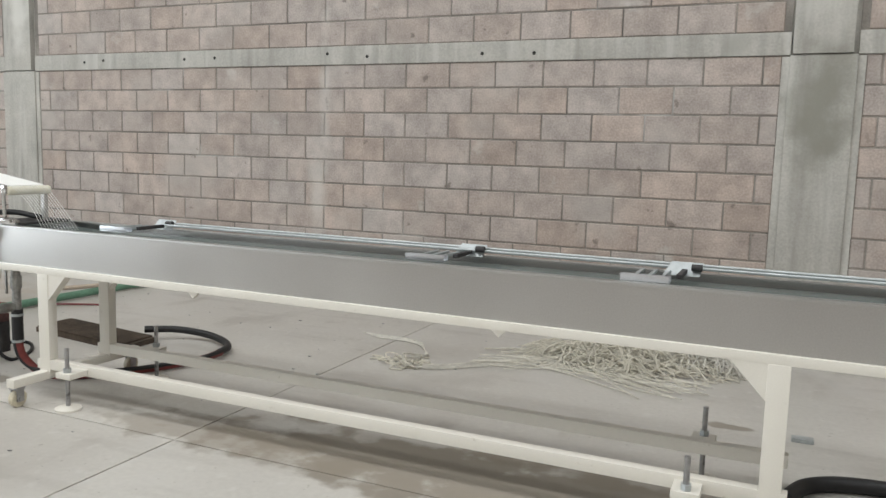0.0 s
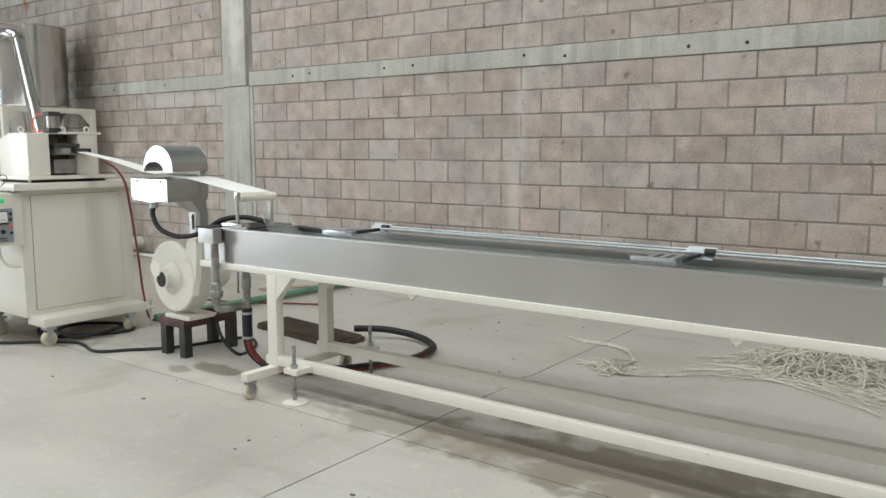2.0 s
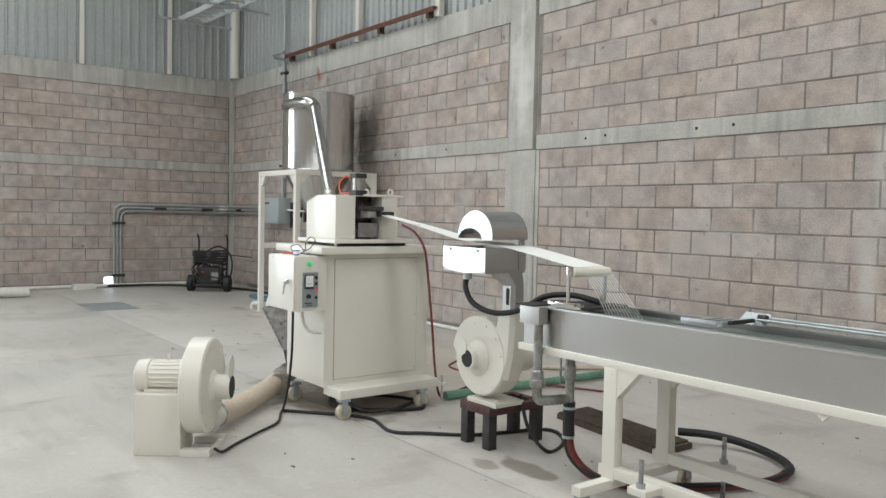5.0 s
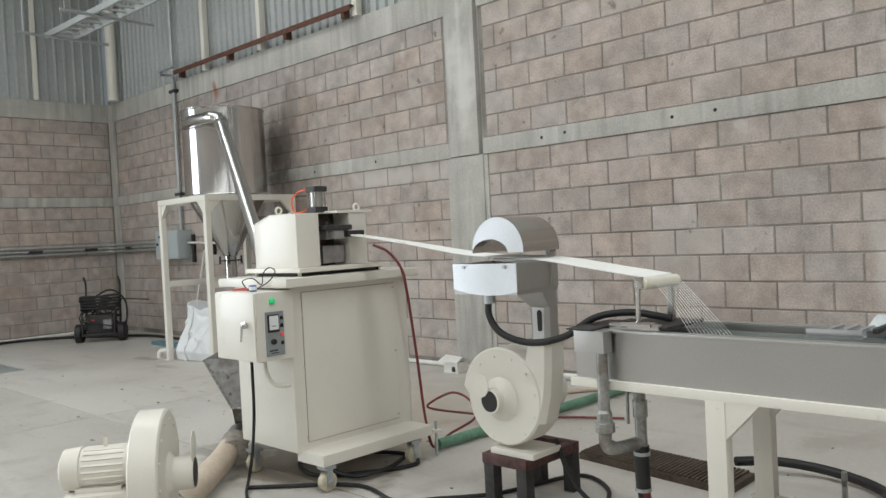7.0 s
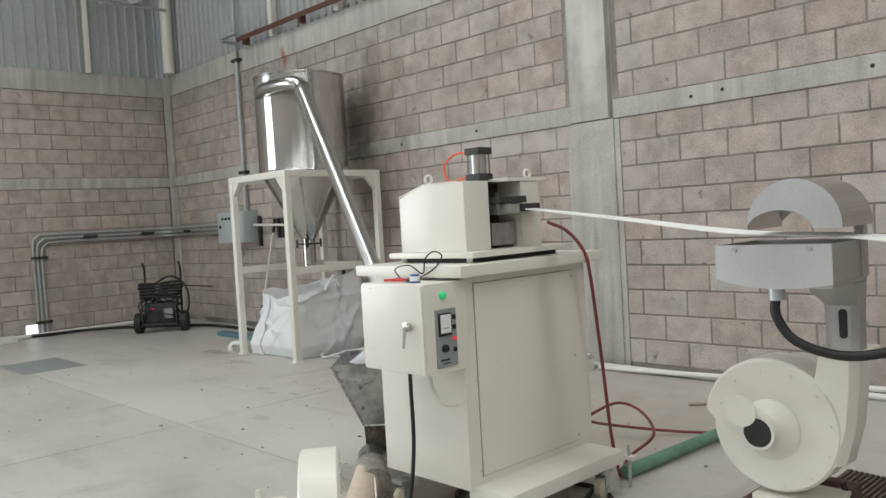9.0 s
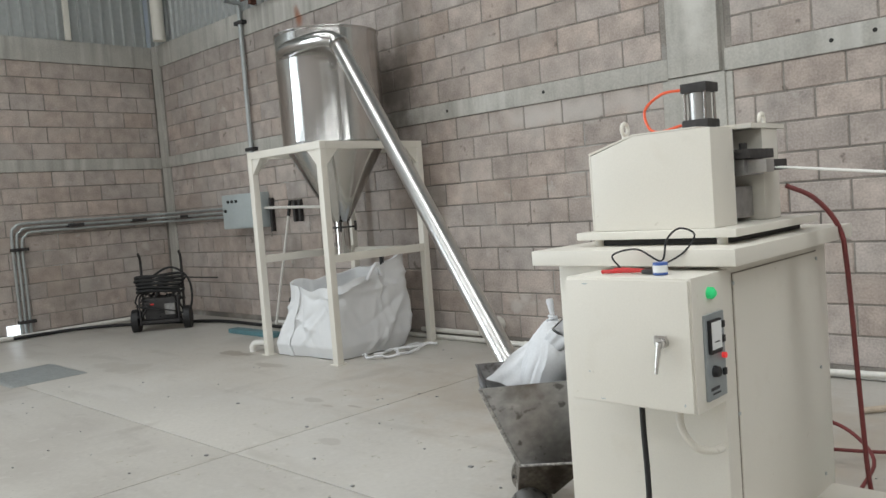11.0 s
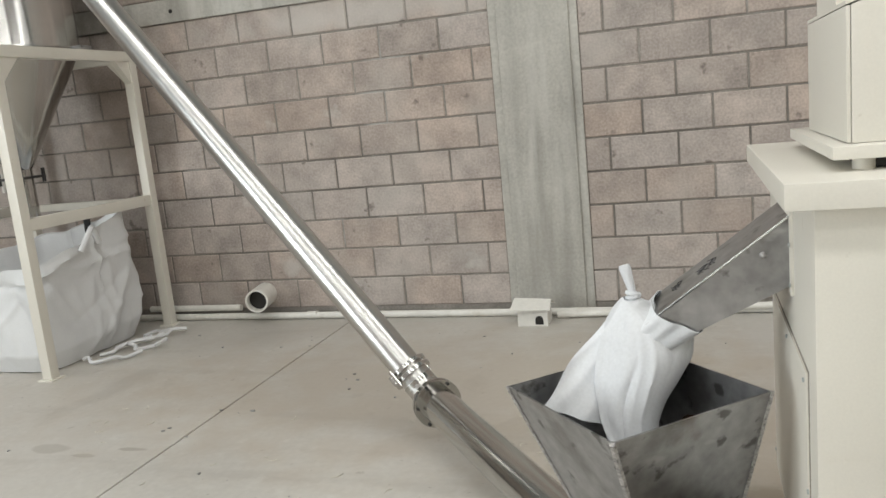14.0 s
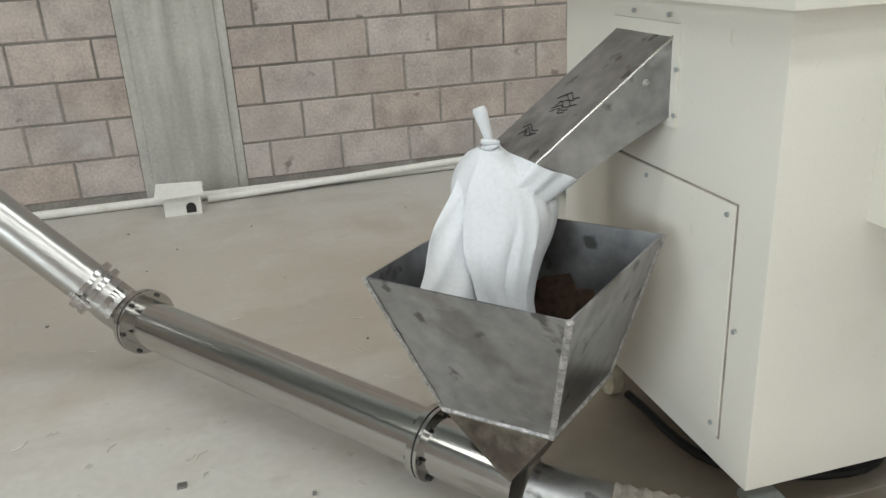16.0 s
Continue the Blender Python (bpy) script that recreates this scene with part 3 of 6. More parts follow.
for x0, x1 in ((TX0 - 0.004, TX0 + 0.04), (TX1 - 0.1, TX1)):
    part("rim", box(B(), x0, x1, TY0 + 0.0302, TY1 - 0.0302, ZT, ZT + 0.012, 0.003), satin_mat, trough, "folded stainless steel rim")
part("water", box(B(), TX0 + w, TX1 - w, TY0 + w, TY1 - w, 0.81, 0.868), water_mat, trough, "still cooling water")
for y0 in (TY0 - 0.02, TY1 - 0.03):
    part("top_rail", box(B(), TX0 - 0.02, TX1, y0, y0 + 0.05, 0.664, 0.7, 0.004), cream_mat, trough)
for x in (TX0 + 0.15, -2.9, -1.4, 0.5):
    part("cross_bar", box(B(), x, x + 0.04, TY0 + 0.03, TY1 - 0.03, 0.665, 0.699, 0.003), cream_mat, trough)
for y0 in (TY0 - 0.02, TY1 - 0.03):
    part("bottom_rail", box(B(), -3.78, -0.1, y0, y0 + 0.05, 0.155, 0.208, 0.004), cream_mat, trough)
for x0, out in ((-3.758, 1), (-0.195, -1)):
    for y0 in (TY0 - 0.022, TY1 - 0.032):
        part("leg", box(B(), x0, x0 + 0.075, y0, y0 + 0.054, 0.14, 0.665, 0.004), cream_mat, trough)
        xa = x0 + 0.075 if out > 0 else x0
        part("gusset", prism(B(), [(xa, y0 + 0.004, 0.665), (xa + out * 0.125, y0 + 0.004, 0.665), (xa, y0 + 0.004, 0.53)], (0, 0.046, 0)), cream_mat, trough)
    part("foot_beam", box(B(), x0 + 0.01, x0 + 0.065, TY0 - 0.23, TY1 + 0.2, 0.105, 0.15, 0.004), cream_mat, trough)
    for yb in (TY0 - 0.19, TY1 + 0.16):
        xc = x0 + 0.038
        wheel = part("caster", profile(B(), (xc - 0.016, yb, 0.045), (xc + 0.016, yb, 0.045), ((0, 0.04), (0.12, 0.045), (0.88, 0.045), (1, 0.04)), n=20), wheel_mat, trough, "small worn caster wheel")
        bm = B()
        box(bm, xc - 0.024, xc - 0.018, yb - 0.02, yb + 0.02, 0.03, 0.098)
        box(bm, xc + 0.018, xc + 0.024, yb - 0.02, yb + 0.02, 0.03, 0.098)
        box(bm, xc - 0.026, xc + 0.026, yb - 0.026, yb + 0.026, 0.092, 0.105)
        cyl(bm, (xc - 0.028, yb, 0.045), (xc + 0.028, yb, 0.045), 0.012, n=10)
        part("caster_fork", bm, plate_mat, wheel)
for xf, yf in ((-3.46, 3.145), (-3.46, 3.76), (-0.43, 3.145), (-0.43, 3.76)):
    part("level_screw", cyl(B(), (xf, yf, 0.012), (xf, yf, 0.32), 0.011, n=14), plate_mat, trough, "threaded steel levelling screw")
    part("level_pad", profile(B(), (xf, yf, 0), (xf, yf, 0.022), ((0, 0.065), (0.5, 0.065), (1, 0.02))), cream_mat, trough)
    yo = TY0 - 0.02 if yf < 3.4 else TY1 + 0.02
    part("screw_bracket", box(B(), xf - 0.05, xf + 0.05, min(yf - 0.03, yo), max(yf + 0.03, yo), 0.165, 0.195, 0.004), cream_mat, trough)
    part("nut", cyl(B(), (xf, yf, 0.195), (xf, yf, 0.217), 0.02, n=6), galv_mat, trough)
for xd in (-2.73, -1.19):
    bm = B()
    prism(bm, [(xd - 0.03, TY0 - 0.01, 0.664), (xd + 0.03, TY0 - 0.01, 0.664), (xd, TY0 - 0.01, 0.634)], (0, 0.02, 0))
    part("support_tip", bm, cream_mat, trough, "small pointed bracket under the rail")

# guide rods and strand guides over the tank
for y, z in ((3.60, 0.938), (3.57, 0.93)):
    bm = cyl(B(), (-3.2, y, z), (0.45, y, z), 0.007, n=12)
    solo("guide_rod", bm, galv_mat, "long bright steel rod over the trough", "rod", "rods along the trough")


def strand_guide(x, y, lengthways, label):
    g = thing("strand_guide", x, y, 0.903, label, "strand guide", "strand guides on the trough rim")
    bm = box(B(), x - 0.15, x + 0.03, y - 0.115, y - 0.07, 0.903, 0.908, 0.001)
    box(bm, x - 0.15, x + 0.03, y - 0.115, y - 0.111, 0.9081, 0.93, 0.001)
    box(bm, x - 0.15, x + 0.03, y - 0.0739, y - 0.07, 0.9081, 0.926, 0.001)
    part("base_channel", bm, pan_mat, g, "bright folded channel")
    part("side_plate", prism(B(), [(x - 0.03, y + 0.125, 0.903), (x + 0.11, y + 0.125, 0.903), (x + 0.12, y + 0.15, 0.955), (x, y + 0.15, 0.955)], (0, 0.004, 0)), galv_mat, g, "tilted galvanised side plate")
    for i in range(3):
        part("tie_bar", box(B(), x - 0.11 + i * 0.05, x - 0.097 + i * 0.05, y - 0.07, y + 0.125, 0.912, 0.922, 0.002), galv_mat, g)
    part("clamp", box(B(), x + 0.045, x + 0.065, y - 0.06, y + 0.12, 0.915, 0.932, 0.003), darksteel_mat, g, "black clamp bar")
    part("collar", cyl(B(), (x + 0.08, y + 0.12, 0.939), (x + 0.12, y + 0.12, 0.939), 0.014, n=12), darksteel_mat, g)
    return g


strand_guide(-3.28, 3.46, 1, "galvanised strand guide with black clamp on the trough")
strand_guide(-1.5, 3.44, 1, "galvanised strand guide with tilted side plate on the trough")
strand_guide(-0.58, 3.40, 1, "bright strand guide block on the trough rim")
pl = thing("slotted_plate", -3.9, 3.4, 0.903, "dark slotted plate across the trough under the roller", "plate")
part("plate", box(B(), -4.16, -3.93, 3.29, 3.6, 0.904, 0.918, 0.003), darksteel_mat, pl)
part("edge_bar", box(B(), -4.17, -3.95, 3.26, 3.29, 0.904, 0.93, 0.003), bright_mat, pl, "bright edge bar")

# roller on its post
roll = thing("guide_roller", -4.0, 3.3, 0.884, "ivory roller on a bright steel post", "roller")
part("post", cyl(B(), (-4.045, 3.275, 0.918), (-4.03, 3.262, 1.1), 0.01, n=12), bright_mat, roll)
part("rear_post", box(B(), -4.04, -4.015, 3.5, 3.525, 0.918, 1.065, 0.002), satin_mat, roll)
part("post_base", box(B(), -4.11, -3.98, 3.25, 3.3, 0.918, 0.936, 0.003), bright_mat, roll)
part("roller", profile(B(), (-4.023, 3.272, 1.085), (-4.007, 3.528, 1.085), ((0, 0.02), (0.02, 0.024), (0.98, 0.024), (1, 0.02)), n=20), roller_mat, roll, "smooth ivory plastic roller")
part("end_clamp", box(B(), -4.045, -4.01, 3.258, 3.2715, 1.07, 1.115, 0.003), bright_mat, roll)

# extruded strands, from the die over the roller into the water
strands = thing("plastic_strands", -4.9, 3.44, 1.2, "flat band of white molten plastic strands", "plastic strands")
for i in range(12):
    u = i / 11
    ya, yb, yc = 3.40 + 0.06 * u, 3.295 + 0.2 * u, 3.36 + 0.16 * u
    pts = [(-6.02, ya, 1.352), (-5.5, ya - 0.02 + 0.03 * u, 1.285), (-4.95, 3.30 + 0.14 * u, 1.215), (-4.55, 3.28 + 0.19 * u, 1.192), (-4.2, 3.287 + 0.2 * u, 1.14), (-4.015, yb, 1.112)]
    part("strand", sweep(B(), pts, 0.0038, n=6, k=4), strand_mat, strands)
    pts = [(-4.015, yb, 1.112), (-3.985, yb + 0.003, 1.097), (-3.935 + 0.04 * u, yc - 0.01, 1.0), (-3.85 + 0.08 * u, yc, 0.862)]
    part("falling_strand", sweep(B(), pts, 0.0013, n=5, k=3), strand_mat, strands)
    bm = cyl(B(), (-3.85 + 0.08 * u, yc, 0.862), (0.4, yc, 0.856), 0.0025, n=6)
    part("strand_in_water", bm, strand_mat, strands)

# overflow drain at the trough's end
dr = thing("drain_pipework", -4.33, 3.4, 0, "galvanised drain pipes with a union under the trough end", "drain pipe")
part("outlet_bracket", box(B(), -4.285, -4.145, TY0 - 0.075, TY0 - 0.013, 0.815, 0.903, 0.004), satin_mat, dr)
part("top_clamp", box(B(), -4.325, -4.2, TY0 - 0.07, 3.5, 0.9035, 0.911, 0.003), darksteel_mat, dr)
part("down_pipe", cyl(B(), (-4.175, 3.205, 0.815), (-4.175, 3.205, 0.5), 0.023, n=20), drain_mat, dr)
part("union", profile(B(), (-4.175, 3.205, 0.585), (-4.175, 3.205, 0.49), ((0, 0.025), (0.1, 0.032), (0.5, 0.032), (0.55, 0.041), (0.9, 0.041), (1, 0.027)), n=10), drain_mat, dr)
part("elbow", sweep(B(), [(-4.175, 3.205, 0.5), (-4.175, 3.205, 0.455), (-4.165, 3.222, 0.428), (-4.14, 3.29, 0.425), (-4.125, 3.37, 0.425)], 0.026, n=14), drain_mat, dr)
part("riser", cyl(B(), (-4.12, 3.385, 0.4), (-4.12, 3.385, 0.7), 0.024, n=18), drain_mat, dr)
part("socket", cyl(B(), (-4.12, 3.385, 0.53), (-4.12, 3.385, 0.6), 0.03, n=18), drain_mat, dr)
part("valve_lever", box(B(), -4.165, -4.155, 3.35, 3.36, 0.5, 0.63, 0.002), drain_mat, dr, "small valve lever")
hose = thing("drain_hose", -4.0, 4.0, 0, "black and red rubber drain hose looping on the floor", "hose")
part("black_sleeve", sweep(B(), [(-4.12, 3.385, 0.41), (-4.122, 3.385, 0.32), (-4.12, 3.385, 0.22)], 0.031, n=14), black_mat, hose)
for zc in (0.385, 0.235):
    part("clip", cyl(B(), (-4.121, 3.385, zc), (-4.121, 3.385, zc - 0.014), 0.034, n=16), galv_mat, hose)
part("red_hose", sweep(B(), [(-4.12, 3.385, 0.23), (-4.1, 3.395, 0.14), (-4.03, 3.43, 0.06), (-3.9, 3.48, 0.03), (-3.72, 3.66, 0.028), (-3.58, 3.86, 0.028), (-3.47, 4.12, 0.03), (-3.46, 4.32, 0.034)], 0.023, n=12), red_mat, hose, "dark red hose section")
part("black_stripe", sweep(B(), [(-4.128, 3.37, 0.23), (-4.108, 3.38, 0.14), (-4.04, 3.412, 0.07), (-3.9, 3.462, 0.042), (-3.715, 3.645, 0.04), (-3.57, 3.85, 0.04), (-3.457, 4.12, 0.042), (-3.45, 4.32, 0.044)], 0.014, n=8), black_mat, hose)
part("black_hose", sweep(B(), [(-3.46, 4.3, 0.036), (-3.5, 4.44, 0.038), (-3.64, 4.56, 0.04), (-3.85, 4.62, 0.05), (-4.05, 4.56, 0.07), (-4.2, 4.42, 0.08)], 0.024, n=12), black_mat, hose)
hose2 = sweep(B(), [(-4.75, 3.2, 1.03), (-4.75, 3.19, 0.95), (-4.69, 3.2, 0.868), (-4.56, 3.24, 0.828), (-4.42, 3.3, 0.855), (-4.3, 3.36, 0.935), (-4.16, 3.42, 0.955), (-4.0, 3.46, 0.932)], 0.0155, n=12)
solo("suction_hose", hose2, black_mat, "thick black corrugated hose from hood to trough", "hose")
plank = thing("brown_plank", -4.57, 4.33, 0, "weathered brown perforated plank on the floor", "plank")
bm = B()
prism(bm, [(-5.04, 4.24, 0.0), (-4.1, 4.12, 0.0), (-4.1, 4.42, 0.0), (-5.05, 4.56, 0.0)], (0, 0, 0.035))
part("board", bm, grate_mat, plank)
bm = B()
for i in range(38):
    x = -5.03 + i * 0.024
    y = 4.245 - (x + 5.04) * 0.128
    s = part("slat", box(B(), x, x + 0.013, y, y + 0.29, 0.0351, 0.047, 0.002), grate_mat, plank)
bm.free()

# ---- suction hood over the strands, with its blower ----
hood = thing("suction_hood", -4.72, 3.3, 0.8, "stainless steel half-round air hood over a strand pan", "air hood")
cx, cz = -4.69, 1.237
outer = arc_pts((cx, cz), 0.148, -4, 184, 24)
inner = [(-4.735 + 0.107 * math.cos(math.radians(a)), 1.222 + 0.066 * math.sin(math.radians(a))) for a in [4 + 172 * k / (len(outer) - 1) for k in range(len(outer))]]
bm = B()
for k in (1.0, 0.985):
    rings(bm, [[Vector((cx + (x - cx) * k, y, cz + (z - cz) * k)) for x, z in outer] for y in (3.2, 3.46)], closed=False)
part("shell", bm, steel_mat, hood)
for y, nm, tag in ((3.198, "front_plate", "bright front plate with a low arched opening"), (3.458, "back_plate", "")):
    bm = B()
    for d in (0, 0.004):
        rings(bm, [[Vector((x, y + d, z)) for x, z in outer], [Vector((x, y + d, z)) for x, z in inner]], closed=False)
    part(nm, bm, pan_mat, hood, tag)
bm = B()
low = [(-4.94, 1.065), (-4.9, 1.055), (-4.83, 1.043), (-4.74, 1.037), (-4.66, 1.041), (-4.565, 1.055)]
rings(bm, [[Vector((-4.94, 3.17, 1.18))] + [Vector((x, 3.17, z)) for x, z in low] + [Vector((-4.565, 3.17, 1.18))],
           [Vector((-4.94, 3.174, 1.18))] + [Vector((x, 3.174, z)) for x, z in low] + [Vector((-4.565, 3.174, 1.18))]])
part("pan_lip", bm, pan_mat, hood, "bright front lip of the catch pan")
for x in (-4.94, -4.568):
    part("pan_side", box(B(), x, x + 0.004, 3.174, 3.47, 1.06, 1.18), satin_mat, hood)
part("pan_back", box(B(), -4.936, -4.568, 3.466, 3.47, 1.05, 1.18), satin_mat, hood)
part("pan_floor", box(B(), -4.936, -4.568, 3.174, 3.466, 1.042, 1.058), satin_mat, hood)
for x in (-4.87, -4.63):
    part("screw", cyl(B(), (x, 3.162, 1.165), (x, 3.17, 1.165), 0.008, n=10), galv_mat, hood)
bm = B()
neck = [[(x + sx * hw * c, y + sy * hd * e, z) for sx, sy, c, e in ((-1, -1, 1, .6), (-1, -1, .6, 1), (1, -1, .6, 1), (1, -1, 1, .6), (1, 1, 1, .6), (1, 1, .6, 1), (-1, 1, .6, 1), (-1, 1, 1, .6))]
        for x, y, z, hw, hd in ((-4.645, 3.39, 1.042, 0.085, 0.085), (-4.63, 3.44, 0.965, 0.055, 0.05), (-4.63, 3.44, 0.815, 0.052, 0.05))]
rings(bm, [[Vector(p) for p in lp] for lp in neck])
part("neck", bm, satin_mat, hood, "narrow stainless neck with rounded corners")
slot = [(-4.62 + 0.014 * math.cos(math.radians(a)), 3.3885, 0.905 + (0.035 if a <= 180 else -0.035) + 0.014 * math.sin(math.radians(a))) for a in range(0, 360, 30)]
part("slot", prism(B(), slot, (0, 0.003, 0)), recess_shade_mat, hood, "near-black plate painting the shade in a long adjusting slot")
part("hood_post", box(B(), -4.585, -4.555, 3.41, 3.45, 1.06, 1.25, 0.003), satin_mat, hood)
part("hose_barb", cyl(B(), (-4.75, 3.2, 1.045), (-4.75, 3.2, 1.0), 0.026, n=14), galv_mat, hood)

stool = thing("blower_stand", -4.86, 3.58, 0, "low dark red steel stand with black square legs", "stand")
bm = B()
for y in (3.36, 3.74):
    box(bm, -4.99, -4.72, y, y + 0.05, 0.2, 0.25, 0.003)
for x in (-4.99, -4.77):
    box(bm, x, x + 0.05, 3.41, 3.74, 0.2, 0.25, 0.003)
part("top_frame", bm, redoxide_mat, stool, "scuffed red oxide frame")
for x in (-4.985, -4.785):
    for y in (3.365, 3.735):
        part("leg", box(B(), x, x + 0.06, y, y + 0.06, 0, 0.2, 0.003), darksteel_mat, stool)


def volute(bm, c, u, v, w, r, t, n=40):
    """Snail-shell body: centre c, plane u-v, axis w, thickness t."""
    loops = []
    for s, k in ((-t / 2, 0.96), (-t / 2 + 0.008, 1), (t / 2 - 0.008, 1), (t / 2, 0.96)):
        lp = []
        for i in range(n):
            a = 2 * math.pi * i / n
            rr = r * (0.9 + 0.16 * i / n) * k
            lp.append(c + u * math.cos(a) * rr + v * math.sin(a) * rr + w * s)
        loops.append(lp)
    return rings(bm, loops)


blow = thing("small_blower", -4.820, 3.5, 0.25, "cream centrifugal blower with snail housing on a dark stand", "blower")
c = Vector((-4.875, 3.47, 0.52))
ux, uz, uy = Vector((1, 0, 0)), Vector((0, 0, 1)), Vector((0, 1, 0))
part("housing", volute(B(), c, -ux, -uz, uy, 0.24, 0.15), cream_mat, blow)
bm = B()
levels = ((0.42, -4.745, -4.64), (0.55, -4.745, -4.605), (0.68, -4.73, -4.59), (0.8, -4.705, -4.585))
rings(bm, [[Vector((x, y, z)) for x, y in ((xa, 3.4), (xb - 0.025, 3.4), (xb, 3.425), (xb, 3.515), (xb - 0.025, 3.54), (xa, 3.54))] for z, xa, xb in levels])
part("outlet", bm, cream_mat, blow)
part("outlet_flange", box(B(), -4.725, -4.565, 3.38, 3.56, 0.8, 0.815, 0.003), cream_mat, blow)
part("inlet_cone", profile(B(), (-4.890, 3.4, 0.515), (-4.895, 3.33, 0.515), ((0, 0.115), (0.3, 0.08), (0.5, 0.062), (1, 0.06))), cream_mat, blow)
part("inlet_shade", cyl(B(), (-4.895, 3.3295, 0.515), (-4.895, 3.326, 0.515), 0.05), recess_shade_mat, blow, "near-black disc painting the shade in the open inlet")
part("inlet_flap", cyl(B(), (-4.950, 3.326, 0.585), (-4.950, 3.322, 0.585), 0.055), cream_mat, blow, "round swing damper")
for i in range(12):
    a = math.radians(30 * i + 10)
    part("rivet", cyl(B(), (c.x + 0.202 * math.cos(a), 3.394, c.z + 0.202 * math.sin(a)), (c.x + 0.202 * math.cos(a), 3.39, c.z + 0.202 * math.sin(a)), 0.006, n=8), cream_mat, blow)
bm = B()
box(bm, -4.950, -4.690, 3.38, 3.6, 0.2505, 0.278, 0.004)
part("foot", bm, cream_mat, blow)
part("motor", profile(B(), (-4.850, 3.545, 0.51), (-4.850, 3.8, 0.51), ((0, 0.09), (0.1, 0.1), (0.8, 0.1), (0.95, 0.08), (1, 0.05)), n=24), cream_mat, blow)

# ---- extruder ----
ext = thing("plastic_extruder", -6.2, 3.35, 0, "cream painted plastic extruder cabinet on casters", "extruder")
body = part("cabinet_body", box(B(), -6.5, -5.95, 2.955, 3.8, 0.185, 1.08, 0.008), cream_mat, ext)
part("base_platform", box(B(), -5.985, -5.755, 2.975, 3.775, 0.137, 0.198, 0.006), cream_mat, ext)
part("side_panel_seam", box(B(), -5.9502, -5.9478, 3.0268, 3.7032, 0.2318, 1.0482), dirty_mat, ext, "thin brown outline round the panel")
part("side_panel", box(B(), -5.9505, -5.944, 3.03, 3.70, 0.235, 1.045, 0.0015), cream_mat, ext, "flush removable side panel")
for y in (3.02, 3.685):
    for z in (0.26, 0.64, 1.02):
        part("panel_screw", cyl(B(), (-5.944, y, z), (-5.94, y, z), 0.006, n=8), galv_mat, ext)
for y, z in ((3.068, 0.715), (3.068, 0.275), (3.36, 0.715), (3.7, 0.28), (3.02, 0.5), (3.3, 1.05), (3.44, 1.05), (3.265, 0.95), (3.265, 0.86)):
    part("panel_screw", cyl(B(), (-6.5075, y, z), (-6.511, y, z), 0.005, n=8), galv_mat, ext)
part("rear_panel_seam", box(B(), -6.5022, -6.4995, 3.0465, 3.7235, 0.2465, 0.7385), dirty_mat, ext, "thin brown outline round the panel")
part("rear_panel", box(B(), -6.506, -6.499, 3.05, 3.72, 0.25, 0.735, 0.002), cream_mat, ext, "lower access panel under the chute")
part("table_top", box(B(), -6.555, -5.87, 2.885, 3.84, 1.082, 1.13, 0.006), cream_mat, ext, "thick cream table top")
for xc, yc in ((-5.785, 3.015), (-5.785, 3.64), (-6.43, 2.985), (-6.43, 3.65)):
    wh = part("caster", profile(B(), (xc - 0.02, yc, 0.052), (xc + 0.02, yc, 0.052), ((0, 0.03), (0.02, 0.045), (0.12, 0.052), (0.88, 0.052), (0.98, 0.045), (1, 0.03)), n=28), wheel_mat, ext, "ivory caster wheel")
    bm = B()
    box(bm, xc - 0.03, xc - 0.024, yc - 0.018, yc + 0.018, 0.035, 0.122)
    box(bm, xc + 0.024, xc + 0.03, yc - 0.018, yc + 0.018, 0.035, 0.122)
    box(bm, xc - 0.036, xc + 0.036, yc - 0.036, yc + 0.036, 0.12, 0.1365)
    cyl(bm, (xc - 0.035, yc, 0.052), (xc + 0.035, yc, 0.052), 0.012, n=12)
    part("fork", bm, galv_mat, wh)
part("adjuster_bolt", cyl(B(), (-5.74, 3.79, 0.02), (-5.74, 3.79, 0.22), 0.009, n=10), galv_mat, ext)
part("adjuster_lug", box(B(), -5.77, -5.71, 3.7755, 3.81, 0.15, 0.17, 0.003), cream_mat, ext)
bm = B()
box(bm, -6.46, -5.92, 3.01, 3.66, 1.152, 1.176, 0.004)
part("head_plate", bm, cream_mat, ext)
for x in (-6.4, -5.98):
    for y in (3.06, 3.6):
        part("head_spacer", cyl(B(), (x, y, 1.13), (x, y, 1.152), 0.02, n=12), cream_mat, ext)
part("heater_gap_shade", box(B(), -6.4, -5.96, 3.05, 3.6, 1.132, 1.15), recess_shade_mat, ext)
# head cover: near side, far side, back, sloping rear, open slot towards the strands
near = [(-6.42, 1.176), (-6.005, 1.176), (-6.005, 1.474), (-6.26, 1.474), (-6.42, 1.425)]
for y in (3.06, 3.43):
    bm = prism(B(), [(x, y, z) for x, z in near], (0, 0.155 if y < 3.2 else 0.13, 0))
    bmesh.ops.bevel(bm, geom=list(bm.edges), offset=0.006, segments=2, affect="EDGES", profile=0.7)
    part("head_cover", bm, cream_mat, ext, "cream die head cover beside the open slot")
bm = B()
prism(bm, [(x, 3.2151, z) for x, z in [(-6.42, 1.176), (-6.15, 1.176), (-6.15, 1.474), (-6.26, 1.474), (-6.42, 1.425)]], (0, 0.2148, 0))
part("head_core", bm, spout_mat, ext, "dark brown steel die block")
part("head_back", box(B(), -6.428, -6.4205, 3.062, 3.558, 1.178, 1.424, 0.002), cream_mat, ext)
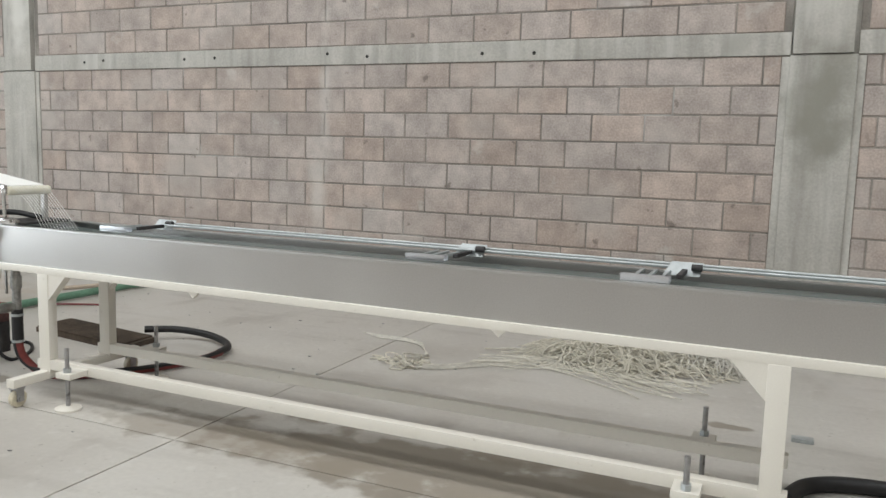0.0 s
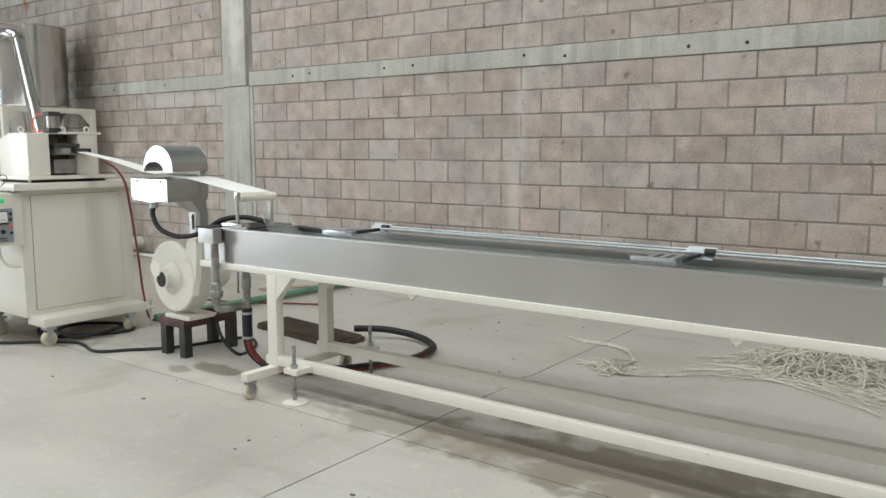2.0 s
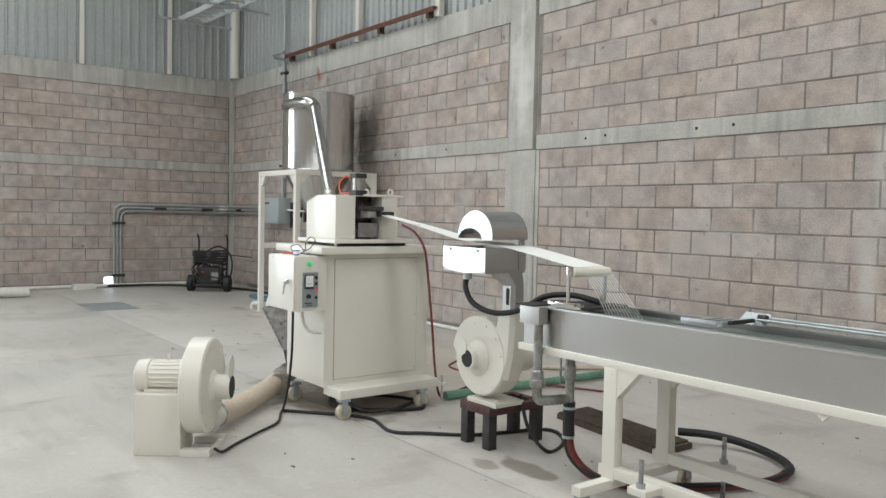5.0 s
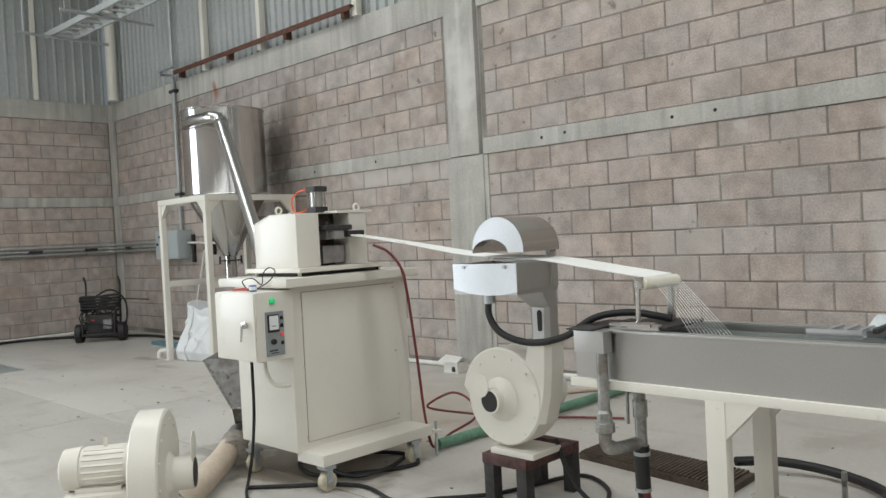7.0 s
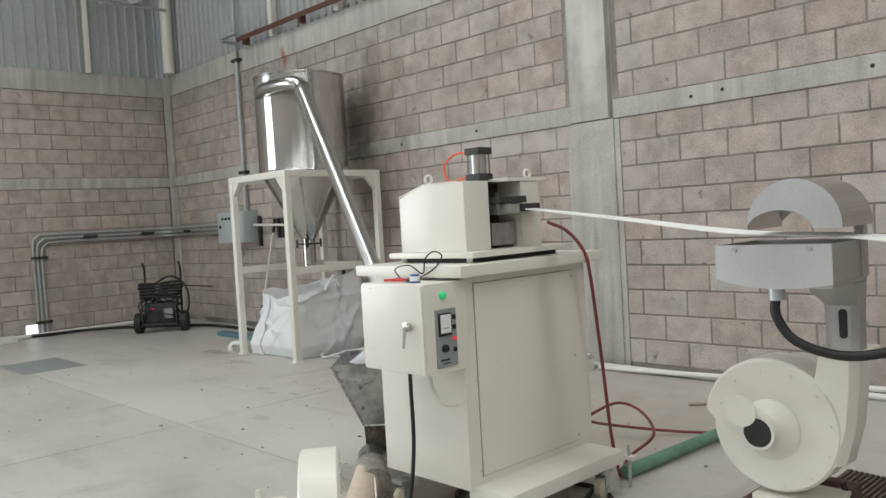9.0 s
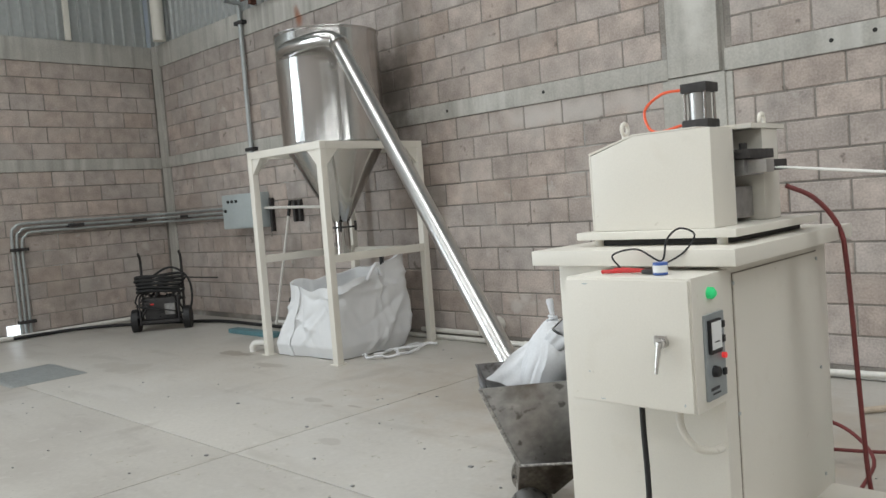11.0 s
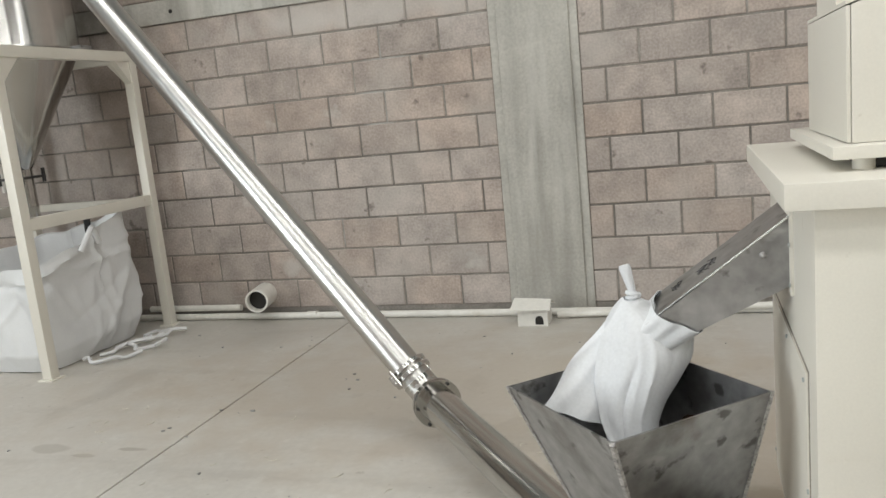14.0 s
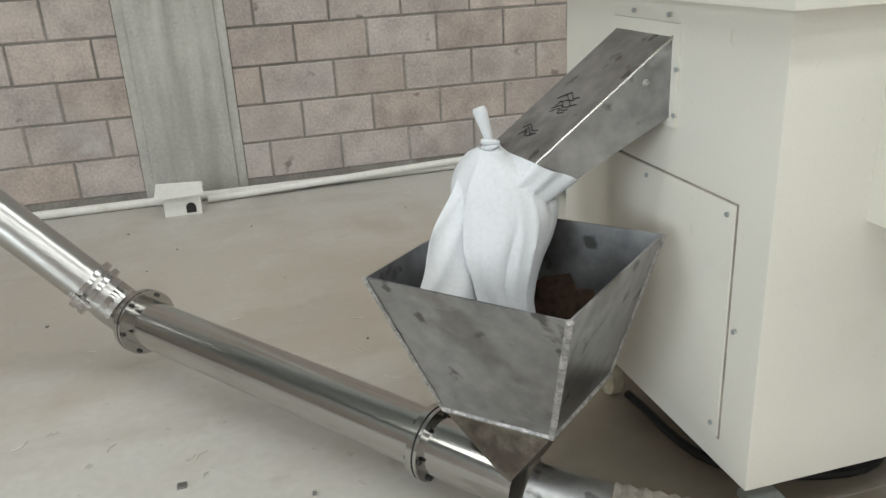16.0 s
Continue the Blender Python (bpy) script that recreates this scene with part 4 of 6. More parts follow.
part("head_roof", prism(B(), [(x, 3.062, z) for x, z in ((-6.428, 1.4255), (-6.428, 1.433), (-6.262, 1.4795), (-6.05, 1.4795), (-6.05, 1.4745), (-6.26, 1.4745))], (0, 0.496, 0)), cream_mat, ext)
bm = B()
box(bm, -6.15, -5.99, 3.25, 3.40, 1.325, 1.375, 0.003)
box(bm, -6.15, -6.04, 3.26, 3.42, 1.19, 1.29, 0.003)
part("die", bm, plate_mat, ext)
part("die_lip", box(B(), -6.06, -5.955, 3.38, 3.5, 1.335, 1.37, 0.003), darksteel_mat, ext, "black die lip")
part("die_clamp", box(B(), -6.14, -5.965, 3.235, 3.42, 1.3755, 1.405, 0.003), darksteel_mat, ext, "black die clamp bar")
part("die_bolt", cyl(B(), (-6.0, 3.27, 1.4055), (-6.0, 3.27, 1.425), 0.012, n=6), darksteel_mat, ext)
part("die_shelf", box(B(), -5.99, -5.93, 3.27, 3.33, 1.33, 1.37, 0.002), satin_mat, ext)
bm = B()
prism(bm, [(-6.4, 3.34, 1.42), (-6.4, 3.34, 1.49), (-6.0, 3.34, 1.49), (-6.0, 3.34, 1.474), (-6.26, 3.34, 1.474)], (0, 0.27, 0))
part("head_lid", bm, cream_mat, ext)
for x, y in ((-6.37, 3.2), (-6.04, 3.52), (-6.25, 3.45)):
    bm = B()
    pts = [(x, y + 0.02 * math.cos(a * math.pi / 6), 1.508 + 0.02 * math.sin(a * math.pi / 6)) for a in range(12)]
    loops = [circle(Vector(p), Vector((0, math.cos(a * math.pi / 6), math.sin(a * math.pi / 6))), Vector((1, 0, 0)), 0.007, 8) for a, p in enumerate(pts)]
    rings(bm, loops + [loops[0]], cap0=False, cap1=False)
    cyl(bm, (x, y, 1.474), (x, y, 1.49), 0.012, n=10)
    part("lifting_eye", bm, cream_mat, ext)
cylo = thing("air_cylinder", -6.16, 3.325, 1.474, "compact pneumatic cylinder with black end caps", "air cylinder")
part("barrel", cyl(B(), (-6.16, 3.325, 1.515), (-6.16, 3.325, 1.61), 0.036, n=24), satin_mat, cylo)
part("lower_cap", box(B(), -6.205, -6.115, 3.28, 3.37, 1.474, 1.518, 0.006), darksteel_mat, cylo)
part("upper_cap", box(B(), -6.205, -6.115, 3.28, 3.37, 1.605, 1.637, 0.006), darksteel_mat, cylo)
for dx in (-0.034, 0.034):
    for dy in (-0.034, 0.034):
        part("tie_rod", cyl(B(), (-6.16 + dx, 3.325 + dy, 1.515), (-6.16 + dx, 3.325 + dy, 1.61), 0.005, n=8), bright_mat, cylo)
part("air_line", sweep(B(), [(-6.2, 3.3, 1.62), (-6.27, 3.28, 1.615), (-6.33, 3.27, 1.57), (-6.32, 3.27, 1.51), (-6.28, 3.27, 1.49), (-6.21, 3.29, 1.505)], 0.005, n=8), orange_mat, cylo, "bright orange air line")

# control box on the cabinet's side
ebox = thing("control_box", -6.1, 2.82, 0.71, "cream electrical box with lever lock and meter panel on the extruder", "electrical box")
part("case", box(B(), -6.31, -5.92, 2.726, 2.956, 0.71, 1.07, 0.006), cream_mat, ebox)
door = part("door", box(B(), -6.304, -5.926, 2.716, 2.7255, 0.716, 1.064, 0.003), cream_mat, ebox)
bm = B()
cyl(bm, (-6.0, 2.716, 0.9), (-6.0, 2.69, 0.9), 0.014, n=14)
cyl(bm, (-6.0, 2.69, 0.905), (-6.012, 2.685, 0.82), 0.008, 0.005, n=10)
box(bm, -6.02, -5.985, 2.697, 2.705, 0.895, 0.92, 0.002)
part("lever_lock", bm, bright_mat, door, "chrome lever lock")
part("pilot_lamp", profile(B(), (-5.92, 2.82, 1.02), (-5.9, 2.82, 1.02), ((0, 0.016), (0.6, 0.016), (1, 0.008)), n=16), lamp_green_mat, ebox, "green pilot lamp")
pan = part("meter_panel", box(B(), -5.92, -5.912, 2.775, 2.885, 0.735, 0.965, 0.002), panel_mat, ebox, "grey speed controller panel")
part("meter_bezel", box(B(), -5.912, -5.902, 2.785, 2.85, 0.86, 0.95, 0.002), black_mat, pan)
part("meter_dial", box(B(), -5.902, -5.9005, 2.79, 2.845, 0.872, 0.945), dial_mat, pan, "white dial with needle")
part("needle", box(B(), -5.9005, -5.8995, 2.803, 2.83, 0.89, 0.893, m=None), label_mat, pan)
part("knob", profile(B(), (-5.912, 2.815, 0.81), (-5.895, 2.815, 0.81), ((0, 0.016), (0.8, 0.014), (1, 0.01)), n=14), black_mat, pan)
for zz in (0.93, 0.89, 0.8):
    part("switch", box(B(), -5.912, -5.905, 2.862, 2.877, zz - 0.009, zz + 0.009, 0.001), black_mat, pan)
part("red_lamp", cyl(B(), (-5.912, 2.868, 0.845), (-5.902, 2.868, 0.845), 0.008, n=12), lamp_red_mat, pan)
part("caption_bars", box(box(B(), -5.912, -5.9112, 2.79, 2.84, 0.76, 0.768), -5.912, -5.9112, 2.80, 2.845, 0.748, 0.753), label_mat, pan)
brk = part("breaker", box(B(), -6.317, -6.3105, 2.79, 2.88, 0.87, 0.985, 0.002), greybox_mat, ebox, "small breaker panel with red and black buttons")
part("red_button", box(B(), -6.323, -6.317, 2.845, 2.86, 0.93, 0.945, 0.001), redplastic_mat, brk)
part("black_button", box(B(), -6.323, -6.317, 2.81, 2.825, 0.93, 0.945, 0.001), black_mat, brk)
part("caption_bar", box(B(), -6.3178, -6.317, 2.815, 2.855, 0.895, 0.903), label_mat, brk)
solo("power_cable", sweep(B(), [(-6.14, 2.82, 0.712), (-6.14, 2.82, 0.62), (-6.13, 2.81, 0.4), (-6.15, 2.8, 0.2), (-6.17, 2.78, 0.05), (-6.1, 2.72, 0.016), (-5.9, 2.6, 0.014), (-5.75, 2.4, 0.014), (-5.6, 2.2, 0.014), (-5.5, 2.08, 0.014), (-5.46, 2.02, 0.05)], 0.0085, n=10), black_mat, "black power cable running from the control box to the blower", "cable")
solo("cream_conduit", sweep(B(), [(-6.03, 2.83, 0.712), (-6.03, 2.84, 0.63), (-6.0, 2.86, 0.575), (-5.97, 2.9, 0.56), (-5.96, 2.94, 0.56)], 0.011, n=10), cream_mat, "short cream flexible conduit under the control box", "conduit")
bm = cyl(B(), (-6.04, 2.79, 1.072), (-6.04, 2.79, 1.105), 0.02, n=18)
tp = solo("tape_roll", bm, blue_mat, "small blue and white roll of tape", "tape")
part("tape_side", cyl(B(), (-6.04, 2.79, 1.0785), (-6.04, 2.79, 1.098), 0.0206, n=18), dial_mat, tp)
tp2 = thing("pliers", -6.17, 2.8, 1.07, "red handled pliers on the control box", "pliers")
part("handle", sweep(B(), [(-6.22, 2.78, 1.078), (-6.17, 2.783, 1.08), (-6.12, 2.8, 1.08), (-6.1, 2.803, 1.08)], 0.006, n=8), redplastic_mat, tp2)
part("handle", sweep(B(), [(-6.21, 2.83, 1.078), (-6.17, 2.826, 1.08), (-6.12, 2.806, 1.08), (-6.1, 2.803, 1.08)], 0.006, n=8), redplastic_mat, tp2)
part("jaws", box(B(), -6.1, -6.06, 2.79, 2.815, 1.072, 1.084, 0.004), darksteel_mat, tp2)
solo("thin_wire", sweep(B(), [(-6.2, 2.85, 1.078), (-6.22, 2.84, 1.12), (-6.15, 2.86, 1.135), (-6.08, 2.87, 1.1), (-6.06, 2.87, 1.16), (-6.03, 2.89, 1.19), (-5.99, 2.9, 1.17), (-6.02, 2.88, 1.12), (-6.09, 2.85, 1.08)], 0.003, n=6), black_mat, "thin black wire looping over the table edge", "wire")
solo("maroon_hose", sweep(B(), [(-6.0, 3.6, 1.28), (-5.93, 3.66, 1.23), (-5.87, 3.7, 1.13), (-5.855, 3.72, 1.0), (-5.85, 3.77, 0.6), (-5.84, 3.8, 0.25), (-5.83, 3.84, 0.05), (-5.92, 4.0, 0.016), (-5.98, 4.15, 0.03), (-6.0, 4.42, 0.08), (-6.12, 4.5, 0.17), (-6.26, 4.48, 0.21), (-6.38, 4.4, 0.15), (-6.39, 4.37, 0.11), (-6.25, 4.5, 0.07), (-6.0, 4.75, 0.02), (-5.6, 5.0, 0.014), (-5.3, 5.15, 0.014)], 0.0085, n=10), maroon_mat, "maroon air hose hanging down to the floor", "hose")
solo("cable_coil", sweep(B(), [(-6.4, 3.6, 0.014), (-6.35, 3.25, 0.014), (-6.05, 3.12, 0.014), (-5.85, 3.3, 0.014), (-5.72, 3.6, 0.014), (-5.95, 3.7, 0.014), (-6.2, 3.5, 0.02), (-6.1, 3.25, 0.03), (-5.8, 3.2, 0.03), (-5.75, 3.4, 0.03), (-5.85, 3.65, 0.03)], 0.012, n=8), black_mat, "black cable coiled on the floor under the extruder", "cable")
solo("floor_cable", sweep(B(), [(-6.17, 2.77, 0.012), (-6.05, 2.88, 0.012), (-5.7, 3.15, 0.012), (-5.35, 3.1, 0.012), (-5.2, 3.25, 0.012), (-5.0, 3.5, 0.012), (-4.85, 3.95, 0.012), (-4.6, 3.85, 0.012), (-4.5, 3.62, 0.012), (-4.62, 3.58, 0.12), (-4.72, 3.6, 0.3)], 0.011, n=8), black_mat, "black cable on the floor between the machines", "cable")

rk = random.Random(77)
for x, z, wd, ht in ((-6.24, 1.052, 0.014, 0.003), (-6.24, 0.80, 0.005, 0.003), (-6.2, 0.725, 0.009, 0.003), (-5.95, 0.735, 0.004, 0.005)):
    pts = [(x + wd * math.cos(a * 0.63) * rk.uniform(0.4, 1), 2.7157, z + ht * math.sin(a * 0.63) * rk.uniform(0.3, 1)) for a in range(10)]
    part("paint_chip", prism(B(), pts, (0, 0.0006, 0)), greybox_mat, ebox)

solo("brown_hose", sweep(B(), [(-6.326, 5.359, 0.02), (-6.206, 5.504, 0.02), (-6.102, 5.691, 0.02), (-6.008, 5.82, 0.02), (-5.708, 6.02, 0.02)], 0.018, n=10), tan_mat, "tan hose lying on the floor behind the extruder", "hose")

# chute, cloth bag, hopper
chute = thing("discharge_chute", -6.66, 3.4, 0.7, "raw steel box chute sloping from the extruder", "chute")
bm = B()
y0, y1 = 3.285, 3.515
sec = lambda x, zt, zb: [Vector((x, y0, zb)), Vector((x, y1, zb)), Vector((x, y1, zt)), Vector((x, y0, zt))]
rings(bm, [sec(-6.503, 1.012, 0.855), sec(-6.82, 0.77, 0.69)])
part("duct", bm, plate_mat, chute)
part("mounting_flange", box(B(), -6.507, -6.5, y0 - 0.02, y1 + 0.02, 0.835, 1.035, 0.001), cream_mat, chute)
part("weld", sweep(B(), [(-6.503, y0, 1.012), (-6.8, y0, 0.785)], 0.003, n=6, k=1), bright_mat, chute)
bm = B()
rw = random.Random(5)
for k in range(9):
    x, y = -6.66 - 0.007 * k - (0.04 if k > 5 else 0), 3.37 + (0.03 if k > 5 else 0) + rw.uniform(-0.012, 0.012)
    z = 1.012 - (-6.503 - x) * 0.7634 + 0.0016
    pts = [Vector((x, y, z)), Vector((x - 0.006, y + 0.02, z - 0.0046)), Vector((x + 0.004, y + rw.uniform(0.03, 0.05), z + 0.003)), Vector((x - 0.009, y + rw.uniform(0.05, 0.07), z - 0.007))]
    sweep(bm, pts, 0.0009, n=4, k=2)
    if k in (5, 8):
        part("marker_scrawl", bm, label_mat, chute, "unreadable marker scribble")
        bm = B()
bm.free()
part("slag_drop", profile(B(), (-6.56, y0 - 0.004, 0.925), (-6.56, y0 + 0.001, 0.925), ((0, 0.004), (0.5, 0.008), (1, 0.009)), n=10), weld_mat, chute)

hop = thing("feed_hopper", -6.85, 3.21, 0, "raw steel pyramid hopper with welded seams", "hopper")
HL, HN, HR = Vector((-7.154, 3.23, 0.632)), Vector((-6.875, 2.936, 0.625)), Vector((-6.555, 3.20, 0.64))
HF = HL + HR - HN
top4 = [HL, HN, HR, HF]
cen = (HL + HR) / 2
mid4 = [Vector(p) for p in ((-7.01, 3.265, 0.3), (-6.84, 3.092, 0.3), (-6.63, 3.27, 0.3), (-6.80, 3.443, 0.3))]
bot4 = [Vector(p) for p in ((-6.925, 3.175, 0.185), (-6.908, 3.15, 0.172), (-6.80, 3.24, 0.15), (-6.83, 3.3, 0.16))]
bm = B()
for i in range(4):
    j = (i + 1) % 4
    a, b, c2, d = top4[i], top4[j], mid4[j], mid4[i]
    nrm = (b - a).cross(d - a).normalized() * 0.004
    part("funnel_wall", rings(B(), [[a, b, c2, d], [a + nrm, b + nrm, c2 + nrm, d + nrm]]), plate_mat, hop, smooth=0)
bm = rings(B(), [mid4, bot4], cap0=False)
part("spout", bm, spout_mat, hop, "dark heat-stained spout", smooth=0)
pa, pb, pc2, pd = top4[2], top4[3], mid4[3], mid4[2]
inw = (cen + Vector((0, 0, -0.2)) - (pa + pc2) / 2).normalized() * 0.008
rp = random.Random(31)
pts = []
for k in range(22):
    th = 2 * math.pi * k / 22
    su, sv = 0.5 + 0.30 * math.cos(th) * rp.uniform(0.75, 1.1), 0.62 + 0.26 * math.sin(th) * rp.uniform(0.7, 1.1)
    q = pa.lerp(pb, su).lerp(pd.lerp(pc2, su), sv)
    pts.append(q + inw)
part("rust_patch", prism(B(), pts, -inw * 0.2), oily_mat, hop, "brown rusty patch inside the hopper")
bm = B()
for i in range(4):
    sweep(bm, [top4[i], mid4[i]], 0.0075 if i == 1 else 0.005, n=6, k=1)
    sweep(bm, [mid4[i], mid4[(i + 1) % 4]], 0.006, n=6, k=1)
part("weld_seams", bm, weld_mat, hop, "bright ground weld seams")

# cloth bag tied over the end of the chute
bagc = thing("cloth_bag", -6.85, 3.33, 0.55, "white woven cloth bag tied over the chute end", "bag")
# (z, from x, to x, centre y, half width in y)
stations = [(0.808, -6.866, -6.838, 3.375, 0.016), (0.797, -6.885, -6.81, 3.38, 0.045), (0.782, -6.90, -6.775, 3.388, 0.082), (0.76, -6.918, -6.74, 3.393, 0.108), (0.735, -6.933, -6.716, 3.388, 0.118), (0.70, -6.945, -6.712, 3.372, 0.118), (0.66, -6.953, -6.722, 3.352, 0.112),
            (0.61, -6.953, -6.755, 3.328, 0.102), (0.565, -6.945, -6.785, 3.308, 0.092), (0.52, -6.93, -6.80, 3.292, 0.082), (0.475, -6.92, -6.80, 3.28, 0.07), (0.44, -6.905, -6.83, 3.275, 0.045)]
n = 150
folds = crease_set(14, 16, 0.035, 0.05, 0.8, 0.35) + [(5.25, 0.28, 1.0, 0.22, 0.04, -0.24), (5.7, 0.35, 0.6, 0.16, 0.035, -0.2), (4.45, 0.8, 1.9, 0.4, 0.04, -0.10), (3.75, 0.62, 1.5, 0.6, 0.05, 0.17), (5.0, 0.55, 1.2, 0.5, 0.05, 0.06), (4.1, 0.93, 0.5, 0.25, 0.04, 0.2)]
loops = []
for i in range(len(stations) - 1):
    rows4 = [stations[max(i - 1, 0)], stations[i], stations[i + 1], stations[min(i + 2, len(stations) - 1)]]
    for q in range(6 if i < len(stations) - 2 else 7):
        w = q / 6
        z, xa, xb, yc, ry = [0.5 * ((2 * b) + (c - a) * w + (2 * a - 5 * b + 4 * c - d) * w * w + (3 * b - a - 3 * c + d) * w ** 3) for a, b, c, d in zip(*rows4)]
        t = (i + w) / (len(stations) - 1)
        lp = []
        for k in range(n):
            th = 2 * math.pi * k / n
            g = min(1, t * 3)
            f = 1 + g * creased(folds, th, t, 1.6) - 0.04 * g + 0.03 * t * math.sin(2 * th + 0.8)
            dz = -0.012 * math.cos(th) * (1 - t) if 0.05 < t < 0.4 else 0
            lp.append(Vector(((xa + xb) / 2 + (xb - xa) / 2 * math.cos(th) * f, yc + ry * math.sin(th) * f, z + dz)))
        loops.append(lp)
bm = rings(B(), loops)
for v in bm.verts:
    q = v.co * 20
    v.co += Vector((noise.noise(q), noise.noise(q + Vector((5, 0, 0))), 0)) * 0.003 * min(1, (0.82 - v.co.z) * 8)
part("sack", bm, cloth_mat, bagc, smooth=60)
# slack side of the bag, lying flat against the hopper
bm = B()
sheets = []
for side in (0, 0.003):
    rowsf = []
    for j in range(25):
        w = j / 24
        z = 0.772 - 0.27 * w
        xe = -6.905 - 0.165 * w ** 0.85 + 0.006 * math.sin(9 * w)
        lp = []
        for k in range(19):
            u = k / 18
            x = -6.885 + 0.02 * w + (xe + 6.885 - 0.02 * w) * u
            y = 3.362 + 0.05 * (1 - u) * w - 0.08 * w - 0.012 * math.sin(math.pi * u) * (1 + w) + 0.03 * u * (1 - w) - 0.095 * u * w + 0.012 * w * math.sin(7.5 * u + 2.2 * w) + 0.006 * abs(math.sin(9 * u - 5 * w)) + 0.005 * noise.noise(Vector((x * 18, z * 18, 3)))
            lp.append(Vector((x, y + side, z + 0.085 * u * w)))
        rowsf.append(lp)
    sheets.append(rowsf)
for rowsf in sheets:
    rings(bm, rowsf, closed=False, cap0=False, cap1=False)
rings(bm, [[r0[-1] for r0 in sheets[0]], [r0[-1] for r0 in sheets[1]]], closed=False, cap0=False, cap1=False)
rings(bm, [sheets[0][-1], sheets[1][-1]], closed=False, cap0=False, cap1=False)
part("slack_side", bm, cloth_mat, bagc, "slack flat side of the bag", smooth=60)
# open mouth drawn over the chute's end
ux = Vector((0.794, 0, 0.607))
uz = Vector((-0.607, 0, 0.794))
loops = []
for s, grow in ((-0.09, -0.004), (-0.05, 0.0), (-0.02, 0.003), (0.005, 0.006)):
    lp = []
    for k in range(72):
        th = 2 * math.pi * k / 72
        sq = (abs(math.cos(th)) ** 6 + abs(math.sin(th)) ** 6) ** (-1 / 6)
        f = sq * (1 + 0.016 * math.sin(7 * th + 20 * s) + 0.01 * math.sin(11 * th))
        skew = -0.035 * math.sin(th) * (0.4 + max(0, (s + 0.09) / 0.095) * 0.6)
        lp.append(Vector((-6.752, 3.4, 0.768)) + ux * (s + skew) + Vector((0, 1, 0)) * math.cos(th) * (0.123 + grow) * f + uz * math.sin(th) * (0.048 + grow) * f)
    loops.append(lp)
bm = rings(B(), loops, cap0=False, cap1=False)
inside = [[p + (Vector((-6.752, 3.4, 0.768)) - p) * 0.03 for p in lp] for lp in loops]
rings(bm, inside, cap0=False, cap1=False)
rings(bm, [loops[-1], inside[-1]], cap0=False, cap1=False)
part("mouth", bm, cloth_mat, bagc, "loose mouth sleeve round the chute", smooth=70)
part("tail", profile(B(), (-6.852, 3.376, 0.815), (-6.872, 3.385, 0.892), ((0, 0.007), (0.25, 0.010), (0.6, 0.0125), (0.9, 0.015), (1, 0.012)), n=12), cloth_mat, bagc, "twisted tied corner")
bm = B()
for k in range(3):
    pts = [Vector((-6.853, 3.376, 0.806 + 0.008 * k)) + Vector((math.cos(a * 0.7), math.sin(a * 0.7), 0.25 * math.sin(a * 0.7 + 2 * k))) * 0.014 for a in range(10)]
    sweep(bm, pts, 0.006, n=8, k=3)
part("knot_wrap", bm, cloth_mat, bagc)

# ---- feeding tube and silo ----
conv = thing("conveying_tube", -7.7, 4.2, 0, "polished stainless conveying tube rising from hopper to silo", "conveyor tube")
LOWA, LOWB, UP0, UP1 = Vector((-6.86, 3.19, 0.135)), Vector((-7.70, 4.205, 0.205)), Vector((-7.74, 4.25, 0.22)), Vector((-10.06, 5.03, 2.64))
part("lower_tube", cyl(B(), LOWB, LOWA, 0.07, n=32), steel_mat, conv, "horizontal stainless tube under the hopper")
part("upper_tube", cyl(B(), UP0, UP1, 0.064, n=48), tube_mat, conv, "long polished rising tube")


def flange(at, along, r, mat=steel_mat, name="flange"):
    d = Vector(along).normalized()
    ring = part(name, cyl(B(), Vector(at) - d * 0.008, Vector(at) + d * 0.008, r, n=28), mat, conv)
    if name == "flange":
        part("joint_ring", cyl(B(), Vector(at) + d * 0.008, Vector(at) + d * 0.0125, r * 0.97, n=28), black_mat, ring, "black ring between the flanges")
        part("counter_flange", cyl(B(), Vector(at) + d * 0.0125, Vector(at) + d * 0.021, r, n=28), mat, ring)
        a, b, _ = frame_of(d)
        for k in range(6):
            p = Vector(at) + (a * math.cos(k * 1.047) + b * math.sin(k * 1.047)) * r * 0.89
            part("bolt", cyl(B(), p - d * 0.014, p + d * 0.028, 0.006, n=6), darksteel_mat, ring)
    return ring


flange(LOWB + (LOWA - LOWB).normalized() * 0.03, LOWA - LOWB, 0.096)
flange(LOWB + (LOWA - LOWB).normalized() * 1.075, LOWA - LOWB, 0.088)
up = (UP1 - UP0).normalized()
cl = flange(UP0 + up * 0.09, up, 0.083, bright_mat, "clamp_ring")
flange(UP0 + up * 0.12, up, 0.083, bright_mat, "clamp_ring")
for s in (-1, 1):
    bm = B()
    a, b, d = frame_of(up)
    pc = UP0 + up * 0.105 + a * s * 0.095
    cyl(bm, pc - d * 0.035, pc + d * 0.035, 0.008, n=8)
    cyl(bm, pc + b * 0.012 - d * 0.02, pc + b * 0.012 + d * 0.02, 0.012, n=8)
    part("clamp_bolt", bm, bright_mat, conv)
part("spring_elbow", sweep(B(), [LOWB + Vector((0.02, -0.02, 0)), LOWB, UP0, UP0 + up * 0.06], 0.066, n=20, k=3), steel_mat, conv)
